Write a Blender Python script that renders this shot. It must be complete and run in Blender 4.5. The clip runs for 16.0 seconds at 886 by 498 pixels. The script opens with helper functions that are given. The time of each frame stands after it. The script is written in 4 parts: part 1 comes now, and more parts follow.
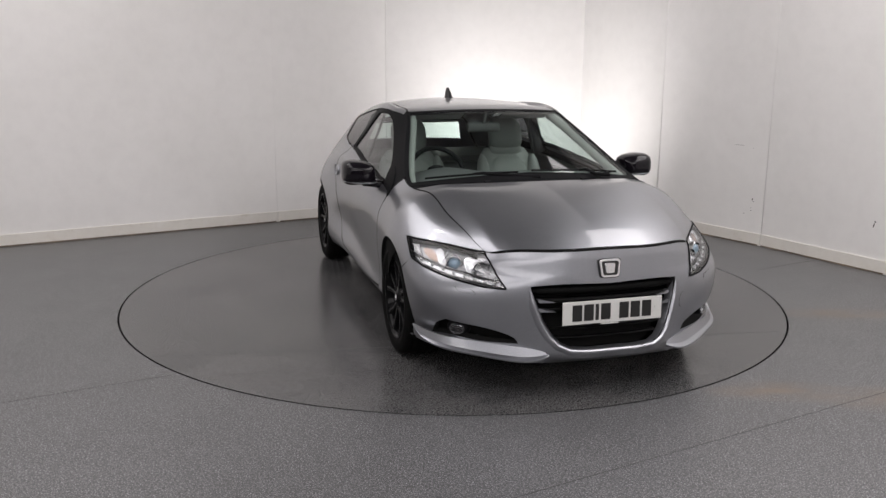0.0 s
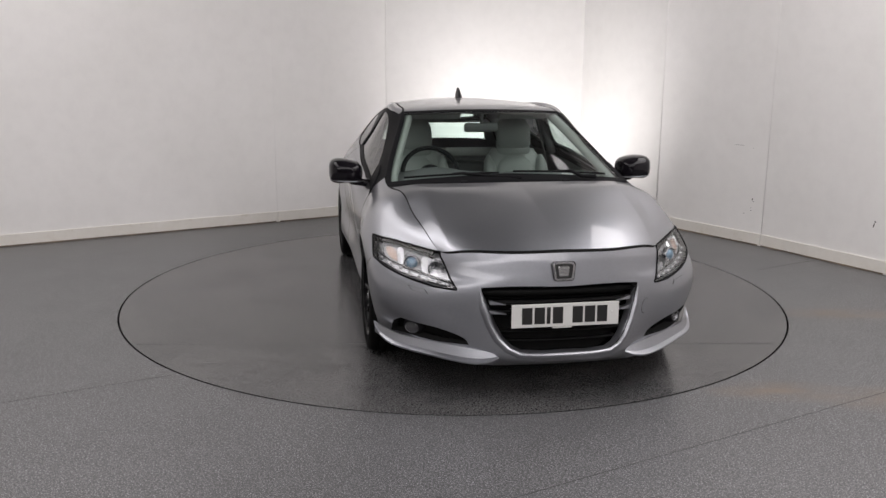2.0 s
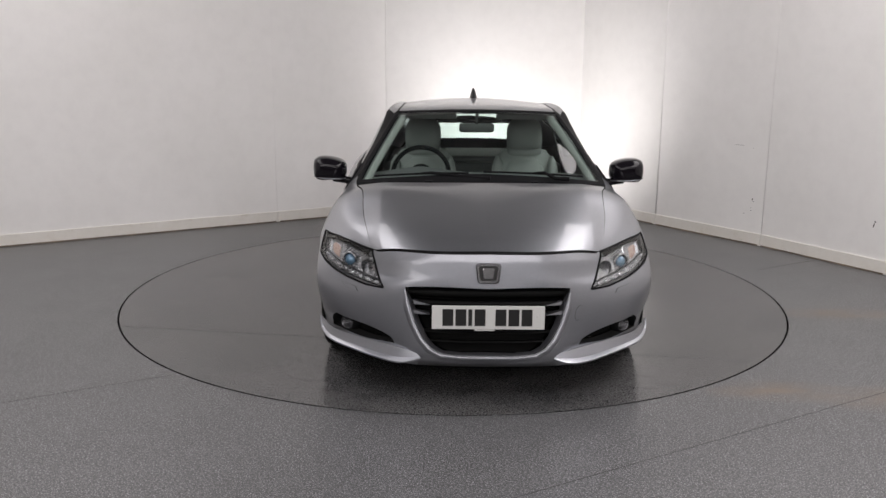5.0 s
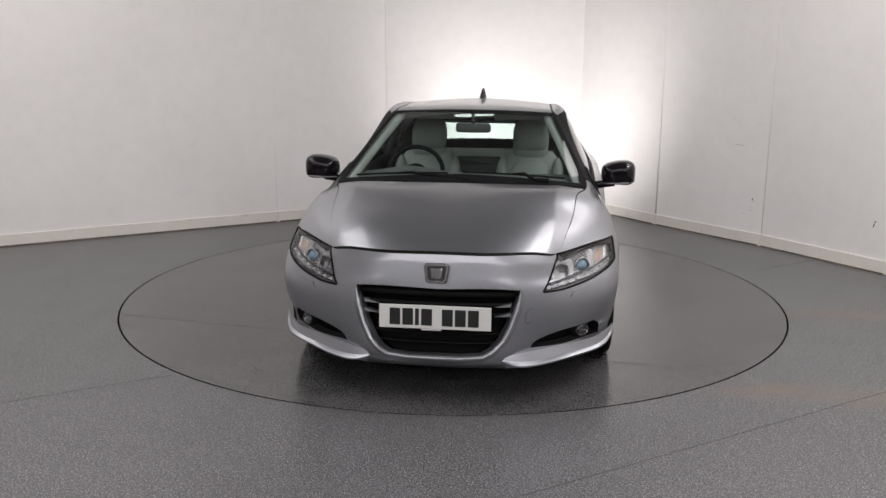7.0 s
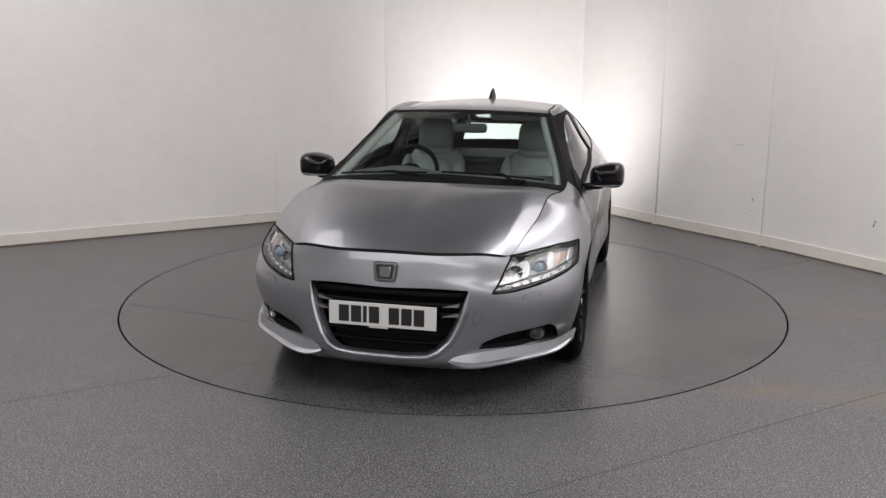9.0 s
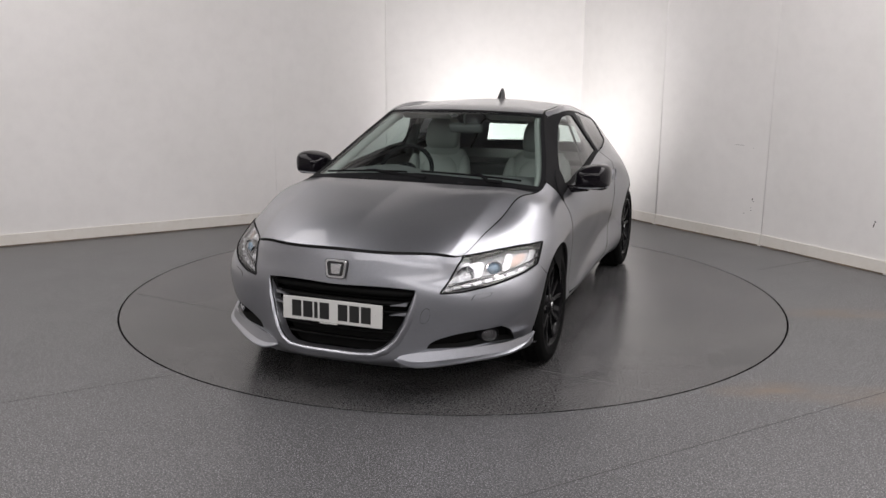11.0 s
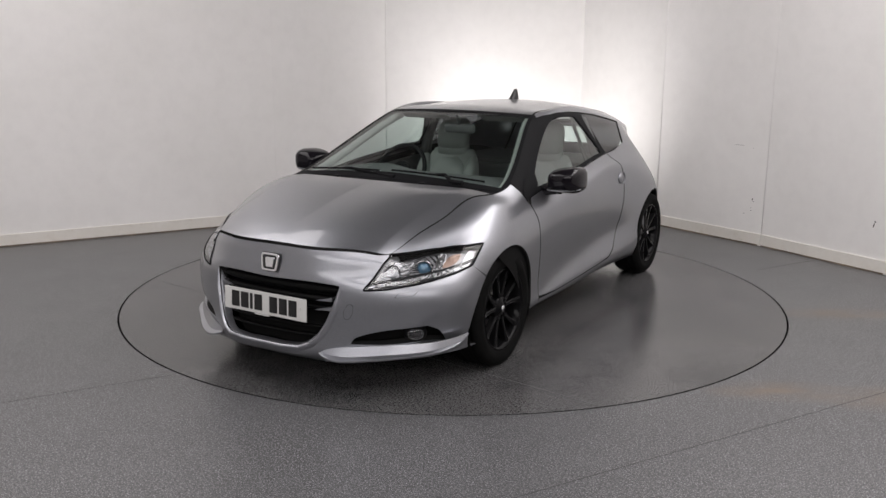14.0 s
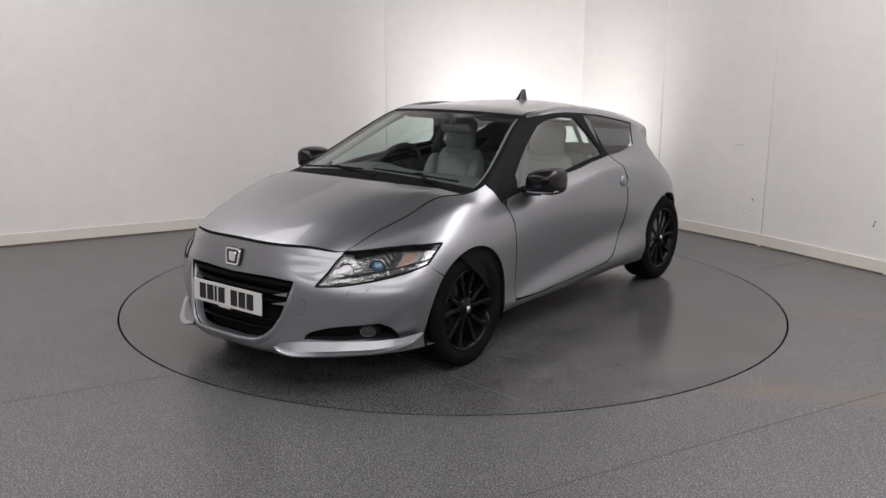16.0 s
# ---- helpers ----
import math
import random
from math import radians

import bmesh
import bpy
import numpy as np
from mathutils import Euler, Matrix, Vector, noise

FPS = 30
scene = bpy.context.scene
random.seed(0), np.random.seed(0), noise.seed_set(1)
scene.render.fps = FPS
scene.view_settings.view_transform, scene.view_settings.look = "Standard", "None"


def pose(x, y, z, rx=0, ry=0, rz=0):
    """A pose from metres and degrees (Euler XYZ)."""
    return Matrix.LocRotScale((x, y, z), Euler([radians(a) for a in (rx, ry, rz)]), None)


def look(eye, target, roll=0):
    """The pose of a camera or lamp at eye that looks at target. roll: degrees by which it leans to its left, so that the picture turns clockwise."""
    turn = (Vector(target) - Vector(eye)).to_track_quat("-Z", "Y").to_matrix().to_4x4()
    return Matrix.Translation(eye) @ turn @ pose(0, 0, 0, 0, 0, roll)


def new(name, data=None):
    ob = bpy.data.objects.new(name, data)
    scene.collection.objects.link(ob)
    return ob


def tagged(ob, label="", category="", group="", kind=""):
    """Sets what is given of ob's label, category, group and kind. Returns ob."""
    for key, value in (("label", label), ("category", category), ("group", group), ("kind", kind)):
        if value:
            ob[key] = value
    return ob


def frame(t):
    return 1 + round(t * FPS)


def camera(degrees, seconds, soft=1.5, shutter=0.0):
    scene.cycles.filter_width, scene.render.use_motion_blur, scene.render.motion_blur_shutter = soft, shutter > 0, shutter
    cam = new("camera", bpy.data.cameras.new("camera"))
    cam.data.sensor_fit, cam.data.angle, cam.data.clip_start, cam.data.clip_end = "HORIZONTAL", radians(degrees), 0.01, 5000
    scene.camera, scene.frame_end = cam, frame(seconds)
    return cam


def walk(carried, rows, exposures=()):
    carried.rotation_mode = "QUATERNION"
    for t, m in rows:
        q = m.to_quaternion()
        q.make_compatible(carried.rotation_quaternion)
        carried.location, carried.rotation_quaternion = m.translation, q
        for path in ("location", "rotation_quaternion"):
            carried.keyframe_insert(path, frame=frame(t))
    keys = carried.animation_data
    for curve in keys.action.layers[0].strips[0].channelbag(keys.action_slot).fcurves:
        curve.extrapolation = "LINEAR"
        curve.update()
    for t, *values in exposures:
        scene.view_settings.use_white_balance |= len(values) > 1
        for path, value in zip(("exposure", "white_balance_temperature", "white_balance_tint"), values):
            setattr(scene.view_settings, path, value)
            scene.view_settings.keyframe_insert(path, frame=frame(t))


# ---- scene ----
# ---------------- camera ----------------
cam = camera(54.18, 16.0)
EYE = pose(0.0, -5.897, 1.576, 77.74, -0.404, 0.721)
walk(cam, [(0.0, EYE), (16.0, EYE)])

# turntable: clockwise seen from above, 3.404 degrees a second
START_TURN, TURN_RATE, CAR_OFFSET = 17.53, -3.404, 0.15

# ---------------- world and lights ----------------
scene.view_settings.exposure = 0.30
world = bpy.data.worlds.new("world")
scene.world = world
world.use_nodes = True
world.node_tree.nodes["Background"].inputs[0].default_value = (0.9, 0.95, 1.0, 1)
world.node_tree.nodes["Background"].inputs[1].default_value = 0.02


def area(name, eye, target, sx, sy, watts, colour=(1.0, 0.955, 0.955)):
    data = bpy.data.lights.new(name, "AREA")
    data.shape, data.size, data.size_y, data.energy, data.color = "RECTANGLE", sx, sy, watts, colour
    ob = new(name, data)
    ob.matrix_world = look(eye, target)
    return ob


spot = bpy.data.lights.new("wall_spot", "SPOT")
spot.energy, spot.spot_size, spot.spot_blend, spot.shadow_soft_size, spot.color = 84, radians(150), 0.9, 0.10, (1.0, 0.965, 0.955)
new("wall_spot", spot).matrix_world = look((0.58, 2.15, 0.52), (0.86, 3.50, 1.3))
area("ceiling_lamp_left", (-3.0, -1.3, 3.85), (-3.0, -1.2, 0.0), 2.3, 5.8, 80)
area("ceiling_lamp_right", (2.85, -1.4, 3.85), (2.85, -1.3, 0.0), 2.1, 6.4, 130)
# added fill without a known fixture, brightens the floor in front
area("front_fill", (0.0, -5.0, 3.85), (0.0, -4.6, 0.0), 4.6, 1.6, 62)
# unseen light panel added behind the camera, brightens the car's nose
area("fill_behind", (-1.25, -7.75, 2.85), (-1.25, -2.0, 0.9), 10.2, 1.5, 132)
for lamp_x in (-2.35, 2.35):
    for lamp_y in (-2.6, -1.0):
        area("ceiling_downlight", (lamp_x, lamp_y, 3.7), (lamp_x * 0.9, lamp_y, 0.0), 0.10, 0.10, 9)

# ---------------- materials ----------------


def material(name, colour, rough=0.5, metal=0.0, coat=0.0, spec=0.5, coat_rough=0.03):
    m = bpy.data.materials.new(name)
    m.use_nodes = True
    b = m.node_tree.nodes["Principled BSDF"]
    b.inputs["Base Color"].default_value = (*colour, 1)
    b.inputs["Roughness"].default_value = rough
    b.inputs["Metallic"].default_value = metal
    b.inputs["Coat Weight"].default_value = coat
    b.inputs["Coat Roughness"].default_value = coat_rough
    b.inputs["Specular IOR Level"].default_value = spec
    return m


def node(m, kind, **values):
    n = m.node_tree.nodes.new(kind)
    for key, value in values.items():
        n.inputs[key].default_value = value
    return n


def join(m, a, b):
    m.node_tree.links.new(a, b)


def shader(m):
    return m.node_tree.nodes["Principled BSDF"]


def noise_ramp(m, scale, stops, detail=4.0, rough=0.6, coords="Object", squash=(1, 1, 1)):
    """Noise through a colour ramp; gives the colour socket."""
    tc = m.node_tree.nodes.new("ShaderNodeTexCoord")
    mp = m.node_tree.nodes.new("ShaderNodeMapping")
    mp.inputs["Scale"].default_value = squash
    nz = node(m, "ShaderNodeTexNoise", Scale=scale, Detail=detail, Roughness=rough)
    rp = m.node_tree.nodes.new("ShaderNodeValToRGB")
    join(m, tc.outputs[coords], mp.inputs[0])
    join(m, mp.outputs[0], nz.inputs["Vector"])
    join(m, nz.outputs["Fac"], rp.inputs[0])
    el = rp.color_ramp.elements
    while len(el) < len(stops):
        el.new(0.5)
    for e, (p, c) in zip(el, stops):
        e.position, e.color = p, (*c, 1) if len(c) == 3 else c
    return rp.outputs[0]


def mix(m, fac, a, b, kind="MIX"):
    n = m.node_tree.nodes.new("ShaderNodeMix")
    n.data_type, n.blend_type = "RGBA", kind
    for socket, value in ((n.inputs[0], fac), (n.inputs[6], a), (n.inputs[7], b)):
        if isinstance(value, (int, float)):
            socket.default_value = value
        elif isinstance(value, tuple):
            socket.default_value = (*value, 1)
        else:
            join(m, value, socket)
    return n.outputs[2]


def bump(m, height, strength, distance=0.002):
    b = node(m, "ShaderNodeBump", Strength=strength, Distance=distance)
    join(m, height, b.inputs["Height"])
    join(m, b.outputs[0], shader(m).inputs["Normal"])


def grey(v):
    return (v, v, v)


# car paint: silver-grey metallic under clear lacquer
paint = material("grey_metallic_paint", (0.29, 0.295, 0.315), 0.36, 0.92, 0.8, 0.5, 0.05)
flake = noise_ramp(paint, 460.0, [(0.35, (0.245, 0.250, 0.272)), (0.68, (0.350, 0.356, 0.386))], 2.0)
haze = noise_ramp(paint, 3.0, [(0.3, grey(0.94)), (0.75, grey(1.0))], 3.0)
join(paint, mix(paint, 1.0, flake, haze, "MULTIPLY"), shader(paint).inputs["Base Color"])

gloss_black = material("gloss_black_paint", (0.006, 0.005, 0.007), 0.05, 0.0, 0.0, 0.28)
trim_black = material("satin_black_plastic", (0.010, 0.010, 0.011), 0.5, spec=0.03)
bump(trim_black, noise_ramp(trim_black, 700.0, [(0.3, grey(0)), (0.7, grey(1))]), 0.15, 0.0005)
grille_black = material("grille_plastic", (0.006, 0.006, 0.006), 0.5, spec=0.06)
# near-black put on panel lips as the shade inside the gaps
seam_shade = material("panel_gap_shade", (0.012, 0.012, 0.012), 0.7, spec=0.1)
# near-black for gaps and recesses, with their shade put into the colour
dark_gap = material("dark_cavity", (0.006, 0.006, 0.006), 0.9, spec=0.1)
rubber = material("tyre_rubber", (0.016, 0.016, 0.016), 0.7, spec=0.04)
join(rubber, noise_ramp(rubber, 14.0, [(0.3, grey(0.004)), (0.75, grey(0.008))]), shader(rubber).inputs["Base Color"])
rim_black = material("gloss_black_alloy", (0.005, 0.005, 0.0055), 0.12, 0.0, 0.0, 0.10)
chrome = material("chrome", (0.82, 0.82, 0.84), 0.18, 1.0)
steel = material("brake_steel", (0.35, 0.34, 0.33), 0.35, 1.0)
plate_white = material("plate_white", (0.58, 0.58, 0.565), 0.32)
plate_ink = material("plate_ink", (0.012, 0.012, 0.012), 0.4)
leather = material("light_grey_leather", (0.29, 0.295, 0.285), 0.5)
join(leather, noise_ramp(leather, 5.0, [(0.25, (0.26, 0.265, 0.255)), (0.75, (0.33, 0.335, 0.325))]), shader(leather).inputs["Base Color"])
bump(leather, noise_ramp(leather, 260.0, [(0.3, grey(0)), (0.7, grey(1))]), 0.2, 0.001)
# the seat's leather again, darkened as the shade on the headrest
leather_shaded = material("shaded_grey_leather", (0.22, 0.224, 0.218), 0.55)
cabin_dark = material("cabin_plastic", (0.09, 0.09, 0.091), 0.6)
bump(cabin_dark, noise_ramp(cabin_dark, 500.0, [(0.3, grey(0)), (0.7, grey(1))]), 0.2, 0.0006)
headlining = material("grey_headlining", (0.28, 0.28, 0.27), 0.9)
fog_glass = material("fog_reflector", (0.16, 0.16, 0.17), 0.2, 0.9)
amber = material("amber_plastic", (0.36, 0.255, 0.21), 0.2, 0.3, 0.6)
bump(amber, noise_ramp(amber, 70.0, [(0.35, grey(0)), (0.65, grey(1))], 1.0), 0.3, 0.004)
lamp_inner = material("lamp_reflector", (0.32, 0.325, 0.34), 0.20, 1.0)
bump(lamp_inner, noise_ramp(lamp_inner, 55.0, [(0.35, grey(0)), (0.65, grey(1))], 1.0), 0.3, 0.004)
lamp_grey = material("lamp_housing_grey", (0.28, 0.285, 0.30), 0.3, 0.5)
lamp_black = material("lamp_bezel", (0.02, 0.021, 0.024), 0.25)
blue_lens = material("projector_lens", (0.10, 0.20, 0.30), 0.05, 0.3, 1.0)
led_clear = material("clear_led_dome", (0.55, 0.56, 0.58), 0.15, 0.6)
antenna_black = material("antenna_plastic", (0.013, 0.013, 0.014), 0.3)


def pane_material(name, tint, ior=0.06):
    """Thin glass: lets light through with its tint, mirrors more at a slant."""
    m = bpy.data.materials.new(name)
    m.use_nodes = True
    nt = m.node_tree
    nt.nodes.remove(nt.nodes["Principled BSDF"])
    clear = nt.nodes.new("ShaderNodeBsdfTransparent")
    clear.inputs[0].default_value = (*tint, 1)
    gloss = nt.nodes.new("ShaderNodeBsdfGlossy")
    gloss.inputs["Roughness"].default_value = 0.015
    gloss.inputs["Color"].default_value = (1, 1, 1, 1)
    lw = nt.nodes.new("ShaderNodeLayerWeight")
    lw.inputs["Blend"].default_value = 0.5
    steep = nt.nodes.new("ShaderNodeMath")
    steep.operation, steep.inputs[1].default_value = "POWER", 5.0
    fr = nt.nodes.new("ShaderNodeMath")
    fr.operation, fr.inputs[1].default_value, fr.inputs[2].default_value = "MULTIPLY_ADD", 0.85, ior
    join(m, lw.outputs["Facing"], steep.inputs[0])
    join(m, steep.outputs[0], fr.inputs[0])
    ms = nt.nodes.new("ShaderNodeMixShader")
    join(m, fr.outputs[0], ms.inputs[0])
    join(m, clear.outputs[0], ms.inputs[1])
    join(m, gloss.outputs[0], ms.inputs[2])
    join(m, ms.outputs[0], nt.nodes["Material Output"].inputs[0])
    return m


glass = pane_material("window_glass", (0.81, 0.90, 0.87), 0.05)
side_glass = pane_material("side_window_glass", (0.62, 0.68, 0.66), 0.10)
privacy = pane_material("privacy_glass", (0.07, 0.07, 0.075))
clear_cover = pane_material("lamp_cover", (0.95, 0.95, 0.95), 0.04)

wall_paint = material("white_wall_paint", (0.74, 0.72, 0.70), 0.55, spec=0.3)
join(wall_paint, mix(wall_paint, 1.0, noise_ramp(wall_paint, 0.9, [(0.3, (0.72, 0.705, 0.69)), (0.7, (0.77, 0.755, 0.745))]),
     noise_ramp(wall_paint, 9.0, [(0.25, grey(0.96)), (0.6, grey(1.0))], 6.0), "MULTIPLY"), shader(wall_paint).inputs["Base Color"])
bump(wall_paint, noise_ramp(wall_paint, 60.0, [(0.3, grey(0)), (0.7, grey(1))]), 0.12, 0.002)
base_paint = material("scuffed_white_gloss", (0.66, 0.62, 0.56), 0.4)
join(base_paint, noise_ramp(base_paint, 7.0, [(0.26, (0.54, 0.49, 0.42)), (0.42, (0.66, 0.63, 0.585)), (0.8, (0.72, 0.70, 0.665))], 8.0, 0.7),
     shader(base_paint).inputs["Base Color"])
grime = material("brown_grime", (0.16, 0.125, 0.09), 0.7)
join(grime, noise_ramp(grime, 5.0, [(0.3, (0.07, 0.055, 0.04)), (0.7, (0.24, 0.19, 0.14))], 5.0), shader(grime).inputs["Base Color"])
ceiling_paint = material("dark_ceiling", (0.20, 0.20, 0.20), 0.9)
# for the added wall behind the camera, dark for the car's reflections
unseen_wall_dark = material("dark_grey_wall", (0.07, 0.07, 0.072), 0.85, spec=0.1)
join(unseen_wall_dark, noise_ramp(unseen_wall_dark, 1.5, [(0.3, grey(0.055)), (0.7, grey(0.085))]), shader(unseen_wall_dark).inputs["Base Color"])


def stain_mask(m, cx, cy, rx, ry, amount):
    """An uneven oval patch that fades out at its rim."""
    tc = m.node_tree.nodes.new("ShaderNodeTexCoord")
    mp = m.node_tree.nodes.new("ShaderNodeMapping")
    mp.vector_type = "TEXTURE"
    mp.inputs["Location"].default_value, mp.inputs["Scale"].default_value = (cx, cy, 0), (rx, ry, 1)
    ln = m.node_tree.nodes.new("ShaderNodeVectorMath")
    ln.operation = "LENGTH"
    rg = m.node_tree.nodes.new("ShaderNodeMapRange")
    rg.inputs[1].default_value, rg.inputs[2].default_value, rg.inputs[3].default_value, rg.inputs[4].default_value = 1.0, 0.15, 0.0, amount
    mu = m.node_tree.nodes.new("ShaderNodeMath")
    mu.operation = "MULTIPLY"
    join(m, tc.outputs["Object"], mp.inputs[0])
    join(m, mp.outputs[0], ln.inputs[0])
    join(m, ln.outputs["Value"], rg.inputs[0])
    join(m, rg.outputs[0], mu.inputs[0])
    join(m, noise_ramp(m, 3.5, [(0.32, grey(0.15)), (0.62, grey(1.0))], 5.0, squash=(1, 2.5, 1)), mu.inputs[1])
    return mu.outputs[0]


def vinyl(name, stains=(), blotch=0.0, fleck=0.31, gloss=0.30):
    """Grey speckled safety flooring, a little glossy."""
    m = material(name, (0.11, 0.11, 0.115), 0.3, spec=0.5)
    base = noise_ramp(m, 0.7, [(0.3, (0.066, 0.066, 0.068)), (0.7, (0.084, 0.084, 0.086))], 5.0)
    speck = noise_ramp(m, 165.0, [(0.55, (0, 0, 0)), (0.63, (1, 1, 1))], 1.0)
    dark = noise_ramp(m, 100.0, [(0.38, (1, 1, 1)), (0.46, (0, 0, 0))], 1.0)
    c = mix(m, speck, base, (fleck, fleck, fleck * 1.04))
    c = mix(m, dark, c, (0.035, 0.035, 0.037))
    for cx, cy, rx, ry, amount in stains:
        c = mix(m, stain_mask(m, cx, cy, rx, ry, amount), c, (0.155, 0.115, 0.08))
    c = mix(m, 1.0, c, noise_ramp(m, 4.0, [(0.2, grey(0.93)), (0.7, grey(1.0))], 4.0, 0.6), "MULTIPLY")
    if blotch:
        c = mix(m, 1.0, c, noise_ramp(m, 1.6, [(0.36, (1 - blotch, 1 - blotch, 1 - blotch)), (0.55, (1.0, 0.985, 0.965))], 7.0, 0.65), "MULTIPLY")
    join(m, c, shader(m).inputs["Base Color"])
    join(m, noise_ramp(m, 2.2, [(0.25, grey(gloss)), (0.75, grey(gloss + 0.06))], 3.0), shader(m).inputs["Roughness"])
    bump(m, noise_ramp(m, 190.0, [(0.3, grey(0)), (0.7, grey(1))], 2.0), 0.1, 0.0008)
    return m


floor_vinyl = vinyl("speckled_vinyl", [(2.5, -0.50, 0.55, 0.14, 0.8), (1.62, -1.86, 0.42, 0.16, 0.75), (2.15, -1.95, 0.45, 0.2, 0.65)])
disc_vinyl = vinyl("turntable_vinyl", (), 0.30, 0.16, 0.17)
seam_dark = material("vinyl_weld", (0.05, 0.05, 0.052), 0.5)

# ---------------- mesh helpers ----------------


def mesh_object(name, verts, faces, mat, parent=None, smooth=True, normals=None):
    me = bpy.data.meshes.new(name)
    me.from_pydata([tuple(float(c) for c in v) for v in verts], [], [tuple(int(i) for i in f) for f in faces])
    me.materials.append(mat)
    for p in me.polygons:
        p.use_smooth = smooth
    if normals is not None:
        me.normals_split_custom_set_from_vertices([tuple(float(c) for c in n) for n in normals])
    ob = new(name, me)
    if parent:
        ob.parent = parent
    return ob


def part(name, bm, mat, parent=None, label="", smooth=False):
    me = bpy.data.meshes.new(name)
    bm.to_mesh(me)
    bm.free()
    me.materials.append(mat)
    for p in me.polygons:
        p.use_smooth = smooth
    ob = new(name, me)
    if parent:
        ob.parent = parent
    if label:
        ob["label"] = label
    return ob


def box(bm, x0, y0, z0, x1, y1, z1, bevel=0.0, m=None):
    r = bmesh.ops.create_cube(bm, size=1.0)
    bmesh.ops.scale(bm, verts=r["verts"], vec=(x1 - x0, y1 - y0, z1 - z0))
    bmesh.ops.translate(bm, verts=r["verts"], vec=((x0 + x1) / 2, (y0 + y1) / 2, (z0 + z1) / 2))
    vs = r["verts"]
    if bevel:
        es = list({e for v in vs for e in v.link_edges})
        rr = bmesh.ops.bevel(bm, geom=es, offset=bevel, segments=3, affect="EDGES", profile=0.5)
        vs = list({v for f in rr["faces"] for v in f.verts} | {v for v in vs if v.is_valid})
    if m:
        bmesh.ops.transform(bm, matrix=m, verts=vs)
    return bm


def loft(bm, sections, close_ring=True, cap=True):
    """Skin a row of rings with the same number of points."""
    rows = [[bm.verts.new(p) for p in s] for s in sections]
    n = len(rows[0])
    for a, b in zip(rows, rows[1:]):
        for i in range(n if close_ring else n - 1):
            j = (i + 1) % n
            bm.faces.new((a[i], a[j], b[j], b[i]))
    if cap and close_ring:
        bm.faces.new(rows[0][::-1])
        bm.faces.new(rows[-1])
    return bm


def lathe(bm, profile, axis="X", n=64, close=False):
    """Turn (radius, along) pairs about an axis through the origin."""
    secs = []
    for k in range(n):
        a = 2 * math.pi * k / n
        c, s = math.cos(a), math.sin(a)
        secs.append([(w, r * c, r * s) if axis == "X" else (r * c, r * s, w) if axis == "Z" else (r * c, w, r * s) for r, w in profile])
    rows = [[bm.verts.new(p) for p in s] for s in secs]
    m = len(profile)
    for k in range(n):
        a, b = rows[k], rows[(k + 1) % n]
        for i in range(m if close else m - 1):
            j = (i + 1) % m
            bm.faces.new((a[i], b[i], b[j], a[j]))
    return bm


def tube(bm, points, radius, n=8, cap=True):
    """A round bar along points; radius a number or one a point."""
    pts = [Vector(p) for p in points]
    secs = []
    for i, p in enumerate(pts):
        d = (pts[min(i + 1, len(pts) - 1)] - pts[max(i - 1, 0)]).normalized()
        a = d.orthogonal().normalized() if i == 0 else (a - d * a.dot(d)).normalized()
        b = d.cross(a)
        r = radius[i] if isinstance(radius, (list, tuple)) else radius
        secs.append([p + (a * math.cos(2 * math.pi * k / n) + b * math.sin(2 * math.pi * k / n)) * r for k in range(n)])
    return loft(bm, secs, True, cap)


# ---------------- room ----------------
# plan of the inner wall face, panel by panel
BACK = [(-6.6, -0.42), (-1.74, 2.56), (-0.70, 3.20), (1.38, 3.60), (2.015, 2.60), (2.715, 1.61),
        (3.32, 0.57), (3.86, -0.70), (4.05, -2.2), (4.1, -8.0), (-6.6, -8.0)]
ROOM_HEIGHT = 4.0


